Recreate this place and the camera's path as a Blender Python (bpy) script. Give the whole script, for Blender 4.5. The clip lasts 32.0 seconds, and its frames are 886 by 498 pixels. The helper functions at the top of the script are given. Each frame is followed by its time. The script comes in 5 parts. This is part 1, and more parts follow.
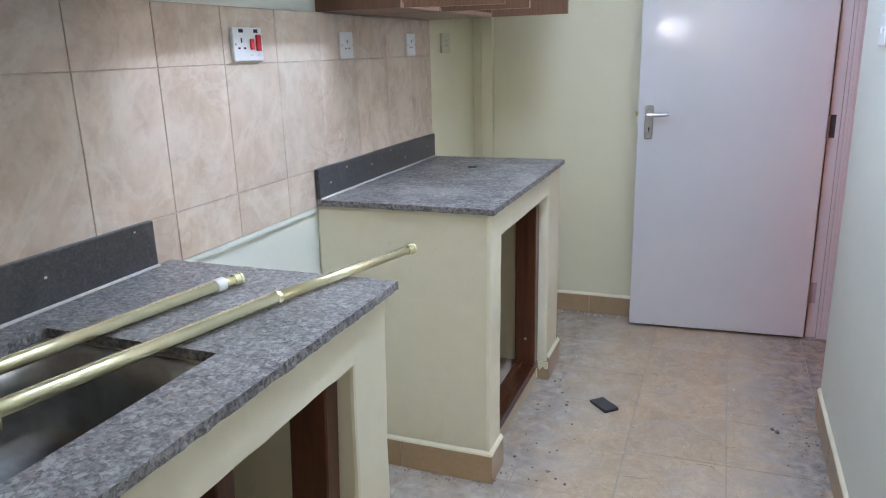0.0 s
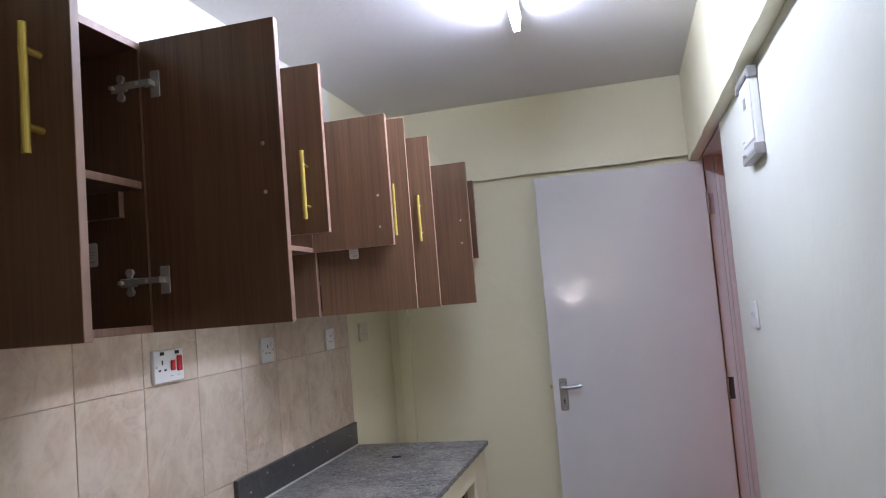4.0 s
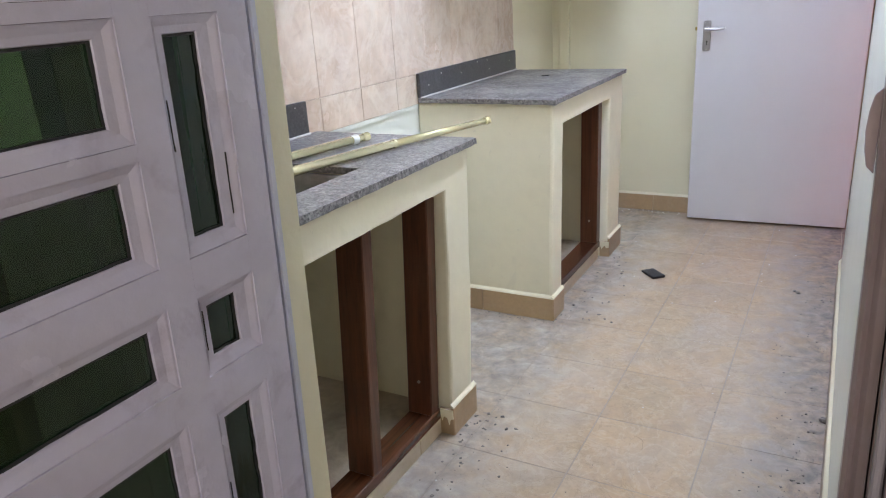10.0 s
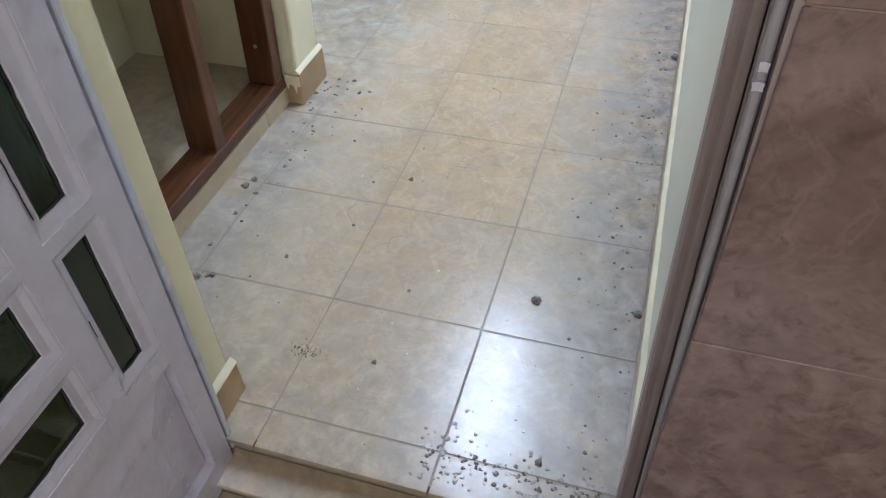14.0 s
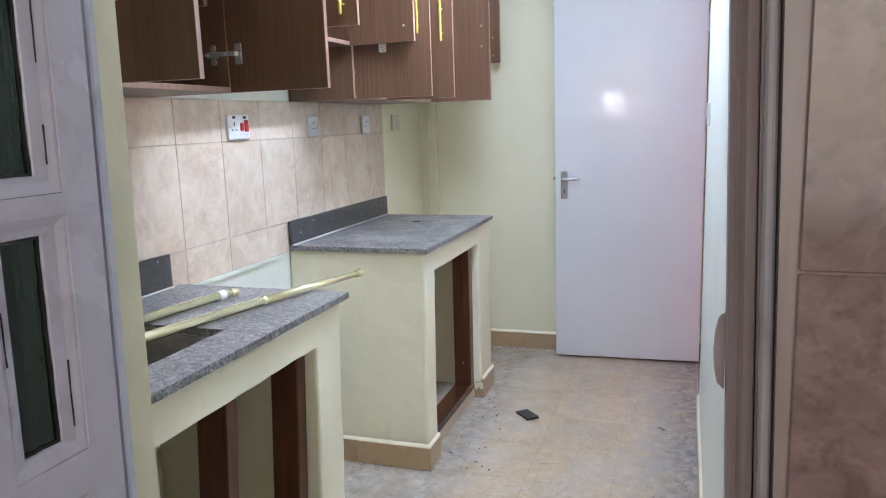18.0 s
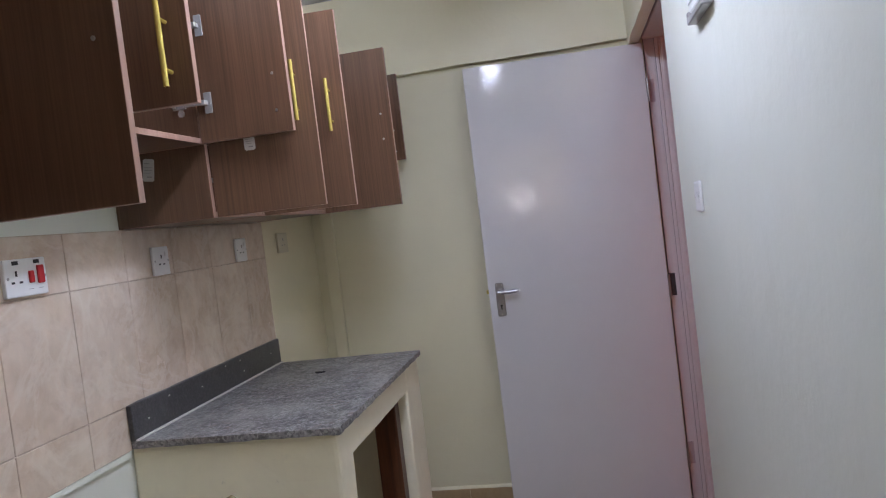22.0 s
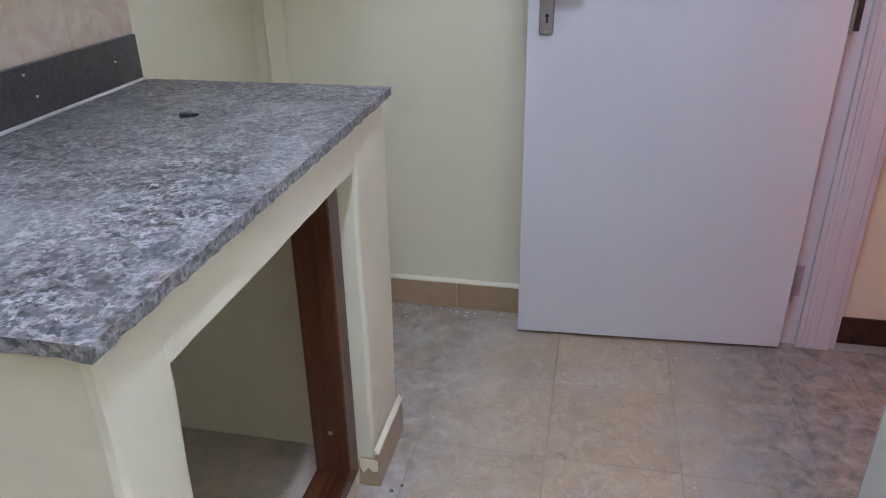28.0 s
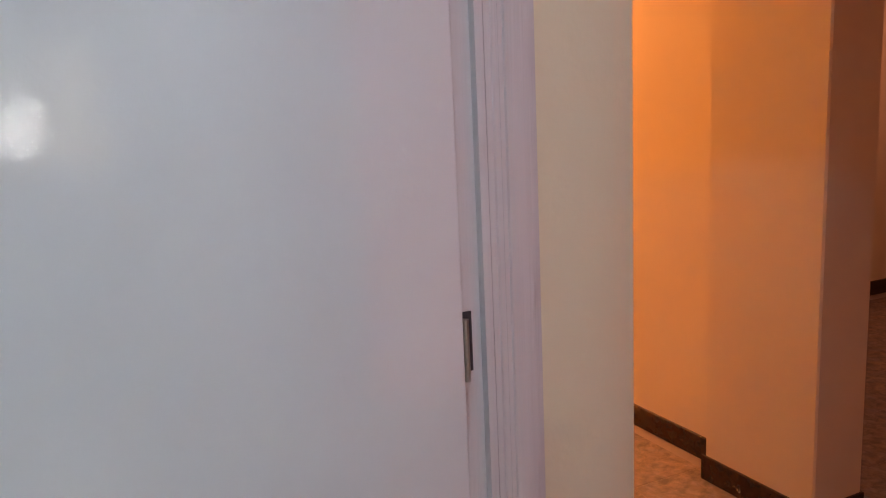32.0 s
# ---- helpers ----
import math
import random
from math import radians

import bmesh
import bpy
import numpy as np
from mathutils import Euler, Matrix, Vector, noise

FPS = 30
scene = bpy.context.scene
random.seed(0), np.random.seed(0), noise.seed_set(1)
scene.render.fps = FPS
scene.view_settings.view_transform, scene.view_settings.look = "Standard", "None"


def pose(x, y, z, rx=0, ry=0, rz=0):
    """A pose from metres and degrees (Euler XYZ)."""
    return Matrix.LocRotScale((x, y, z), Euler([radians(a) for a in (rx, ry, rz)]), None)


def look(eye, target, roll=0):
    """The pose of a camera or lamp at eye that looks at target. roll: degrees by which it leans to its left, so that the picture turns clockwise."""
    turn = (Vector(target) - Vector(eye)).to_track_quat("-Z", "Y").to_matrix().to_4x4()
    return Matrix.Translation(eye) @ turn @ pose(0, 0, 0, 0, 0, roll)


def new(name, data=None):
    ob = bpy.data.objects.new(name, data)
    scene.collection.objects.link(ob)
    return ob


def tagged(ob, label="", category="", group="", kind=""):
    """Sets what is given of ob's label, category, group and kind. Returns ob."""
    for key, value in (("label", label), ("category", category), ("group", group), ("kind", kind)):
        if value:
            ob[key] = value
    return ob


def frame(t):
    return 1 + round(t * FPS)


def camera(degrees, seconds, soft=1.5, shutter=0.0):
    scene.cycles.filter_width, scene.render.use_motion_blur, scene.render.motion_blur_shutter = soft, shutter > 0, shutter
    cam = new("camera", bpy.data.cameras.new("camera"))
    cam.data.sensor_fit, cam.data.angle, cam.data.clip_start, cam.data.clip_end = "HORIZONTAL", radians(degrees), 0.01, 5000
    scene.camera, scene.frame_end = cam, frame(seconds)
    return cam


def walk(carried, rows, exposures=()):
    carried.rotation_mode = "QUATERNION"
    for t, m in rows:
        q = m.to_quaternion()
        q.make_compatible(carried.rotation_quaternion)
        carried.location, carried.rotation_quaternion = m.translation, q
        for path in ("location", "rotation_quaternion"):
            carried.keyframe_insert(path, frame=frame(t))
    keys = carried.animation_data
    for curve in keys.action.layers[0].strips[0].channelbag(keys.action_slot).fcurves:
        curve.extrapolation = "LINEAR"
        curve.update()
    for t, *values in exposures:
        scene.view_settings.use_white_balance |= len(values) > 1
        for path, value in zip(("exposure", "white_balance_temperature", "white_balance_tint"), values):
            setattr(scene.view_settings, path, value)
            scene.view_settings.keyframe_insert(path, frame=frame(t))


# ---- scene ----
cam = camera(63.1, 32.0, 1.1)
PATH = [
    (0, (0.107, 0.09, 1.345), (-0.597, 1.885, 0.813), -1.6),
    (0.5, (0.095, 0.085, 1.407), (-0.643, 1.908, 1.045), -1.9),
    (1, (0.092, 0.056, 1.442), (-0.687, 1.891, 1.289), -3.3),
    (1.5, (0.109, 0.024, 1.484), (-0.699, 1.854, 1.501), -4.3),
    (2, (0.118, 0.004, 1.52), (-0.707, 1.818, 1.694), -5.0),
    (2.5, (0.12, 0.01, 1.529), (-0.709, 1.815, 1.763), -5.2),
    (3, (0.116, 0.037, 1.515), (-0.701, 1.848, 1.744), -5.3),
    (3.5, (0.118, 0.051, 1.5), (-0.524, 1.934, 1.71), -5.3),
    (4, (0.128, 0.05, 1.483), (-0.358, 1.984, 1.629), -4.7),
    (4.5, (0.127, 0.039, 1.47), (-0.286, 1.994, 1.549), -4.0),
    (6.5, (0.277, -0.315, 1.428), (-0.23, 1.605, 1.19), -3.8),
    (7, (0.263, -0.375, 1.387), (-0.24, 1.54, 1.108), -4.0),
    (7.5, (0.231, -0.442, 1.374), (-0.209, 1.482, 1.048), -3.6),
    (8, (0.228, -0.482, 1.373), (-0.13, 1.454, 1.022), -3.2),
    (8.5, (0.28, -0.504, 1.368), (-0.279, 1.38, 0.998), -2.8),
    (9, (0.379, -0.514, 1.344), (-0.489, 1.24, 0.933), -1.9),
    (9.5, (0.423, -0.511, 1.317), (-0.501, 1.179, 0.781), -2.9),
    (10, (0.436, -0.515, 1.293), (-0.493, 1.125, 0.625), -3.7),
    (10.5, (0.446, -0.498, 1.271), (-0.476, 1.096, 0.49), -5.8),
    (11, (0.445, -0.475, 1.243), (-0.359, 1.108, 0.322), -5.8),
    (11.5, (0.438, -0.456, 1.222), (-0.285, 1.117, 0.221), -5.0),
    (12, (0.435, -0.441, 1.208), (-0.23, 1.123, 0.153), -4.4),
    (12.5, (0.432, -0.431, 1.199), (-0.192, 1.109, 0.086), -4.1),
    (13, (0.426, -0.426, 1.175), (-0.141, 1.038, -0.064), -4.0),
    (13.5, (0.42, -0.42, 1.147), (-0.082, 0.983, -0.188), -3.4),
    (15.5, (0.417, -0.419, 1.127), (0.014, 0.884, -0.336), -1.5),
    (16, (0.416, -0.436, 1.186), (-0.039, 1.057, -0.064), -1.1),
    (16.5, (0.414, -0.461, 1.243), (-0.104, 1.192, 0.243), -1.1),
    (17, (0.414, -0.478, 1.282), (-0.161, 1.29, 0.545), -1.1),
    (17.5, (0.424, -0.486, 1.321), (-0.19, 1.347, 0.809), -1.5),
    (18, (0.43, -0.48, 1.365), (-0.206, 1.385, 1.02), -1.9),
    (18.5, (0.427, -0.471, 1.387), (-0.216, 1.408, 1.155), -2.4),
    (19, (0.404, -0.432, 1.407), (-0.243, 1.455, 1.263), -3.1),
    (19.5, (0.335, -0.343, 1.408), (-0.304, 1.548, 1.29), -3.3),
    (20, (0.218, -0.196, 1.443), (-0.294, 1.736, 1.376), -3.3),
    (20.5, (0.143, -0.108, 1.443), (-0.323, 1.837, 1.415), -3.8),
    (21, (0.131, 0.039, 1.433), (-0.318, 1.988, 1.404), -4.9),
    (21.5, (0.15, 0.204, 1.418), (-0.276, 2.158, 1.387), -5.6),
    (22, (0.144, 0.32, 1.386), (-0.219, 2.285, 1.307), -7.0),
    (22.5, (0.093, 0.477, 1.388), (-0.121, 2.462, 1.278), -5.6),
    (23, (0.043, 0.569, 1.387), (-0.168, 2.553, 1.249), -5.0),
    (23.5, (0.056, 0.642, 1.327), (-0.176, 2.59, 0.939), -4.4),
    (24, (0.087, 0.757, 1.291), (-0.174, 2.663, 0.746), -3.2),
    (24.5, (0.117, 0.871, 1.244), (-0.22, 2.692, 0.488), -1.6),
    (25, (0.101, 0.909, 1.215), (-0.406, 2.649, 0.369), -0.5),
    (25.5, (0.034, 0.992, 1.192), (-0.509, 2.69, 0.285), 1.0),
    (27.5, (-0.049, 1.471, 1.215), (-0.599, 3.091, 0.18), -1.2),
    (28, (-0.073, 1.596, 1.247), (-0.461, 3.353, 0.375), -1.1),
    (28.5, (-0.128, 1.738, 1.276), (-0.243, 3.604, 0.565), -1.8),
    (29, (-0.168, 1.882, 1.296), (-0.199, 3.8, 0.729), -2.4),
    (29.5, (-0.106, 2.033, 1.347), (-0.137, 3.985, 0.912), -3.0),
    (30, (-0.096, 2.119, 1.384), (-0.094, 4.088, 1.037), -2.4),
    (30.5, (-0.119, 2.212, 1.364), (0.001, 4.198, 1.16), -2.6),
    (31, (-0.145, 2.338, 1.369), (0.272, 4.287, 1.207), -3.6),
    (31.5, (-0.077, 2.472, 1.34), (0.568, 4.354, 1.139), -4.1),
    (32, (0.04, 2.63, 1.32), (0.874, 4.418, 0.995), -2.7),
]
EXPOSURES = [(0, 0.75, 6500, 12), (1.5, 0.46, 6650, 16), (2.5, -0.05, 6800, 19), (4, 0.06, 7150, 19), (4.5, 0.08, 7100, 19), (6.5, 0.45, 6800, 16), (8, 0.55, 6800, 16),
             (9, 0.76, 6830, 16), (10, 1.02, 6830, 15), (11, 1.04, 6780, 13), (13, 1.15, 6600, 7), (15.5, 1.3, 6480, 7), (17, 1.2, 6400, 9),
             (18, 1.03, 6500, 12), (19, 0.63, 6700, 14), (20, 0.3, 6780, 17), (22, 0.0, 7050, 20), (23, -0.1, 7100, 20), (24, 0.35, 7080, 20), (25, 0.28, 6900, 18),
             (28, 0.6, 6420, 17), (29, 0.6, 6500, 14), (30, 0.40, 6700, 10), (31, 0.36, 6760, 9), (32, 0.46, 7200, 8)]
walk(cam, [(t, look(eye, target, roll)) for t, eye, target, roll in PATH], EXPOSURES)

SKY, HALL_W, ROOM_W, PINK_W, TUBE_E, FILL_W, GLARE_W = 0.05, 90, 10, 2.8, 150, 6.0, 2.2

# ---- light ----
world = bpy.data.worlds.new("world")
scene.world = world
world.use_nodes = True
wt = world.node_tree
sky = wt.nodes.new("ShaderNodeTexSky")
sky.sky_type, sky.sun_disc = "NISHITA", False
sky.sun_elevation, sky.sun_rotation = radians(18), radians(200)
wt.links.new(sky.outputs[0], wt.nodes["Background"].inputs[0])
wt.nodes["Background"].inputs[1].default_value = SKY


def point_lamp(name, place, watts, colour, radius):
    data = bpy.data.lights.new(name, "POINT")
    data.energy, data.color, data.shadow_soft_size = watts, colour, radius
    ob = new(name, data)
    ob.location = place
    return ob


def area_lamp(name, m, watts, colour, width, height):
    data = bpy.data.lights.new(name, "AREA")
    data.shape, data.size, data.size_y, data.energy, data.color = "RECTANGLE", width, height, watts, colour
    ob = new(name, data)
    ob.matrix_basis = m
    return ob


# fill lamp added in the made-up opening of the unseen balcony wall
area_lamp("balcony_fill", look((0.96, -2.05, 1.60), (-0.30, 1.2, 0.70)), FILL_W, (1.0, 0.96, 0.88), 0.92, 1.2)
# fixed stand-in for a hand-held torch, gives the highlight on the kitchen door
area_lamp("torch_stand_in", look((0.12, -1.98, 1.52), (0.12, 3.0, 1.52)), GLARE_W, (0.95, 0.97, 1.0), 0.09, 0.07)
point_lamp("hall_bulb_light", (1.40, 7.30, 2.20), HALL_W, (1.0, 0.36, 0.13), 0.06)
point_lamp("far_room_bulb_light", (5.00, 4.75, 2.20), ROOM_W, (1.0, 0.34, 0.20), 0.06)
# unseen panel added in the hall to throw pink light on door and jamb
area_lamp("hall_pink_fill", look((1.30, 1.72, 1.05), (0.45, 3.6, 0.70)), PINK_W, (1.0, 0.22, 0.22), 1.1, 1.9)


# ---- materials ----
def mat(name, colour, rough=0.5, metal=0.0, **more):
    """A principled material. more: grain (amount, scale), stain (colour, amount, scale), bump (height, scale), stretch (x, y, z),
    gloss (spread of roughness), vary (object to object), island, emit (colour, strength), coat, clear."""
    m = bpy.data.materials.new(name)
    m.use_nodes = True
    t = m.node_tree
    n, link = t.nodes, t.links.new
    p = n["Principled BSDF"]
    p.inputs["Roughness"].default_value, p.inputs["Metallic"].default_value = rough, metal
    p.inputs["Base Color"].default_value = (*colour, 1)
    where = n.new("ShaderNodeTexCoord").outputs["Object"]
    if more.get("world"):
        where = n.new("ShaderNodeNewGeometry").outputs["Position"]
    stretched = where
    if "stretch" in more:
        mp = n.new("ShaderNodeMapping")
        mp.inputs["Scale"].default_value = more["stretch"]
        link(where, mp.inputs[0])
        stretched = mp.outputs[0]

    def noise_at(scale, detail=4.0, source=None, distort=0.0, rough_=0.6):
        k = n.new("ShaderNodeTexNoise")
        k.inputs["Scale"].default_value, k.inputs["Detail"].default_value = scale, detail
        k.inputs["Distortion"].default_value, k.inputs["Roughness"].default_value = distort, rough_
        link(source or stretched, k.inputs["Vector"])
        return k.outputs[0]

    def ramp(source, a, b, lo=0.0, hi=1.0):
        k = n.new("ShaderNodeMapRange")
        for i, v in enumerate((a, b, lo, hi)):
            k.inputs[i + 1].default_value = v
        link(source, k.inputs[0])
        return k.outputs[0]

    def mix(factor, a, b, kind="MIX"):
        k = n.new("ShaderNodeMix")
        k.data_type, k.blend_type = "RGBA", kind
        if isinstance(factor, float):
            k.inputs[0].default_value = factor
        else:
            link(factor, k.inputs[0])
        for slot, v in ((6, a), (7, b)):
            if isinstance(v, tuple):
                k.inputs[slot].default_value = (*v, 1)
            else:
                link(v, k.inputs[slot])
        return k.outputs[2]

    now = colour
    for amount, scale in more.get("grain", ()):
        dark = tuple(c * (1 - amount) for c in colour)
        light = tuple(min(1, c * (1 + amount)) for c in colour)
        layer = mix(ramp(noise_at(scale), 0.3, 0.7), dark, light)
        now = layer if isinstance(now, tuple) else mix(0.5, now, layer)
    for tint, amount, scale, low, high in more.get("stain", ()):
        now = mix(ramp(noise_at(scale, 6.0, where, 0.6), low, high, 0.0, amount), now, tint)
    for tint, amount, scale, width in more.get("veins", ()):
        # thin wandering lines where the noise crosses its middle
        off = n.new("ShaderNodeMath")
        off.operation = "SUBTRACT"
        link(noise_at(scale, 7.0, where, 0.9, 0.62), off.inputs[0])
        off.inputs[1].default_value = 0.5
        size = n.new("ShaderNodeMath")
        size.operation = "ABSOLUTE"
        link(off.outputs[0], size.inputs[0])
        now = mix(ramp(size.outputs[0], 0.0, width, amount, 0.0), now, tint)
    if "specks" in more:
        for tint, amount, scale, low, high in more["specks"]:
            v = n.new("ShaderNodeTexVoronoi")
            v.inputs["Scale"].default_value = scale
            link(where, v.inputs["Vector"])
            sep = n.new("ShaderNodeSeparateColor")
            link(v.outputs["Color"], sep.inputs[0])
            now = mix(ramp(sep.outputs[0], low, high, 0.0, amount), now, tint)
    if more.get("vary"):
        info = n.new("ShaderNodeObjectInfo")
        hs = n.new("ShaderNodeHueSaturation")
        link(ramp(info.outputs["Random"], 0, 1, 1 - more["vary"], 1 + more["vary"]), hs.inputs["Value"])
        if isinstance(now, tuple):
            hs.inputs["Color"].default_value = (*now, 1)
        else:
            link(now, hs.inputs["Color"])
        now = hs.outputs[0]
    if "dust" in more:
        # dust that lies in a strip along the walls: (axis, from, to, colour, amount, scale)
        for axis, a, b, tint, amount, scale in more["dust"]:
            sep = n.new("ShaderNodeSeparateXYZ")
            link(n.new("ShaderNodeNewGeometry").outputs["Position"], sep.inputs[0])
            strip = ramp(sep.outputs[axis], a, b)
            patch = ramp(noise_at(scale, 6.0, n.new("ShaderNodeNewGeometry").outputs["Position"], 0.5, 0.62), 0.32, 0.68)
            mul = n.new("ShaderNodeMath")
            mul.operation = "MULTIPLY"
            link(strip, mul.inputs[0]), link(patch, mul.inputs[1])
            amt = n.new("ShaderNodeMath")
            amt.operation = "MULTIPLY"
            link(mul.outputs[0], amt.inputs[0])
            amt.inputs[1].default_value = amount
            now = mix(amt.outputs[0], now, tint)
    if not isinstance(now, tuple):
        link(now, p.inputs["Base Color"])
    if "gloss" in more:
        spread, scale = more["gloss"]
        link(ramp(noise_at(scale, 5.0, where), 0.3, 0.7, max(0.03, rough - spread), min(1, rough + spread)), p.inputs["Roughness"])
    last = None
    for height, scale in more.get("bump", ()):
        b = n.new("ShaderNodeBump")
        b.inputs["Distance"].default_value = height
        b.inputs["Strength"].default_value = 1.0
        link(noise_at(scale, 3.0), b.inputs["Height"])
        if last:
            link(last, b.inputs["Normal"])
        last = b.outputs[0]
    if last:
        link(last, p.inputs["Normal"])
    if "emit" in more:
        p.inputs["Emission Color"].default_value = (*more["emit"][0], 1)
        p.inputs["Emission Strength"].default_value = more["emit"][1]
    if "coat" in more:
        p.inputs["Coat Weight"].default_value, p.inputs["Coat Roughness"].default_value = more["coat"]
    if "clear" in more:
        p.inputs["Transmission Weight"].default_value = more["clear"]
    return m


PAINT = mat("cream_wall_paint", (0.79, 0.735, 0.535), 0.42, world=True, grain=[(0.03, 0.9), (0.025, 4.0)],
            stain=[((0.60, 0.58, 0.46), 0.35, 2.2, 0.60, 0.80)], bump=[(0.0025, 7.0), (0.0006, 70.0)], gloss=(0.08, 3.0))
# the cream paint again, its cool tint standing for direct tube light
LIT_PAINT = mat("tube_lit_wall_paint", (0.76, 0.775, 0.69), 0.42, world=True, grain=[(0.03, 0.9), (0.025, 4.0)],
                 stain=[((0.60, 0.60, 0.52), 0.30, 2.2, 0.60, 0.80)], bump=[(0.0025, 7.0), (0.0006, 70.0)], gloss=(0.08, 3.0))
PLASTER = mat("cream_painted_masonry", (0.81, 0.75, 0.565), 0.5, world=True, grain=[(0.05, 3.0), (0.04, 18.0)],
              stain=[((0.50, 0.48, 0.38), 0.4, 6.0, 0.62, 0.80), ((0.44, 0.41, 0.33), 0.35, 34.0, 0.67, 0.74)], bump=[(0.0018, 7.0), (0.0003, 60.0)])
CEILING = mat("white_ceiling_paint", (0.82, 0.80, 0.82), 0.7, world=True, grain=[(0.03, 1.2)], bump=[(0.002, 8.0), (0.0008, 60.0)])
HALL_PAINT = mat("hall_cream_paint", (0.74, 0.66, 0.50), 0.5, world=True, grain=[(0.03, 0.8), (0.03, 5.0)], bump=[(0.002, 7.0)])
WALL_TILE = mat("beige_marbled_wall_tile", (0.69, 0.555, 0.44), 0.22, world=True, grain=[(0.12, 6.0), (0.12, 24.0)], stretch=(1.0, 1.0, 0.6),
                stain=[((0.50, 0.36, 0.26), 0.55, 5.0, 0.46, 0.74), ((0.78, 0.68, 0.57), 0.65, 8.0, 0.46, 0.70), ((0.60, 0.42, 0.29), 0.45, 2.4, 0.45, 0.7), ((0.47, 0.33, 0.24), 0.35, 17.0, 0.55, 0.72)],
                veins=[((0.49, 0.34, 0.25), 0.25, 3.2, 0.045), ((0.80, 0.71, 0.61), 0.35, 4.6, 0.05)], vary=0.04, bump=[(0.0006, 20.0)], gloss=(0.06, 5.0))
GROUT = mat("grey_tile_grout", (0.56, 0.455, 0.36), 0.9, world=True, grain=[(0.2, 30.0)], bump=[(0.001, 200.0)])
BROWN_GROUT = mat("brown_grey_grout", (0.22, 0.165, 0.16), 0.9, world=True, grain=[(0.2, 20.0)])
FLOOR_GROUT = mat("dirty_floor_grout", (0.34, 0.285, 0.235), 0.9, world=True, grain=[(0.15, 2.5), (0.15, 9.0)], bump=[(0.0008, 150.0)],
                  dust=[(1, 1.3, 0.4, (0.24, 0.21, 0.185), 0.9, 4.0)])
FLOOR_TILE = mat("beige_floor_tile", (0.48, 0.365, 0.25), 0.23, world=True, grain=[(0.08, 5.0), (0.14, 22.0), (0.16, 80.0)],
                 stain=[((0.56, 0.375, 0.235), 0.55, 2.6, 0.35, 0.70), ((0.53, 0.36, 0.22), 0.45, 7.0, 0.45, 0.72), ((0.36, 0.275, 0.20), 0.58, 11.0, 0.45, 0.74), ((0.40, 0.37, 0.35), 0.38, 3.7, 0.46, 0.70), ((0.20, 0.175, 0.16), 0.55, 26.0, 0.63, 0.76), ((0.26, 0.225, 0.20), 0.30, 8.0, 0.60, 0.72)],
                 veins=[((0.29, 0.21, 0.145), 0.48, 6.0, 0.008), ((0.30, 0.22, 0.16), 0.40, 15.0, 0.010), ((0.62, 0.52, 0.40), 0.30, 9.0, 0.03)],
                 vary=0.04, bump=[(0.0004, 30.0)],
                 dust=[(0, 0.14, 0.36, (0.37, 0.345, 0.33), 0.85, 9.0), (0, 0.26, 0.46, (0.155, 0.14, 0.135), 0.85, 22.0), (0, -0.14, -0.44, (0.54, 0.52, 0.49), 0.70, 7.0), (0, -0.30, -0.46, (0.22, 0.20, 0.19), 0.75, 19.0), (1, 1.0, 0.2, (0.50, 0.47, 0.44), 0.40, 15.0), (1, 0.8, 0.2, (0.26, 0.23, 0.21), 0.6, 27.0)])
CURB_TILE = mat("dusty_beige_curb_tile", (0.50, 0.40, 0.27), 0.45, world=True, grain=[(0.10, 8.0), (0.12, 30.0)], stain=[((0.56, 0.50, 0.40), 0.5, 9.0, 0.45, 0.75)], bump=[(0.0006, 40.0)])
SKIRT = mat("brown_skirting_tile", (0.42, 0.285, 0.16), 0.3, world=True, grain=[(0.10, 8.0), (0.12, 30.0), (0.1, 80.0)], vary=0.06,
            stain=[((0.52, 0.43, 0.32), 0.3, 14.0, 0.5, 0.8)], bump=[(0.0006, 40.0)])
DARK_SKIRT = mat("dark_varnished_skirting", (0.035, 0.018, 0.012), 0.25, grain=[(0.3, 30.0)], bump=[(0.0005, 30.0)])
GRANITE = mat("grey_speckled_granite", (0.225, 0.213, 0.205), 0.36, world=True, grain=[(0.35, 40.0), (0.45, 300.0), (0.55, 130.0)],
              specks=[((0.47, 0.455, 0.45), 0.35, 150.0, 0.66, 0.84), ((0.09, 0.086, 0.086), 0.45, 190.0, 0.66, 0.84)],
              stain=[((0.47, 0.46, 0.45), 0.85, 58.0, 0.53, 0.58), ((0.055, 0.053, 0.053), 0.90, 84.0, 0.53, 0.58), ((0.36, 0.265, 0.23), 0.65, 54.0, 0.57, 0.63), ((0.56, 0.55, 0.54), 0.7, 105.0, 0.61, 0.66),
                     ((0.41, 0.40, 0.39), 0.28, 4.0, 0.34, 0.72), ((0.14, 0.13, 0.125), 0.40, 9.0, 0.50, 0.74), ((0.52, 0.51, 0.50), 0.25, 19.0, 0.52, 0.74)], bump=[(0.0004, 120.0)])
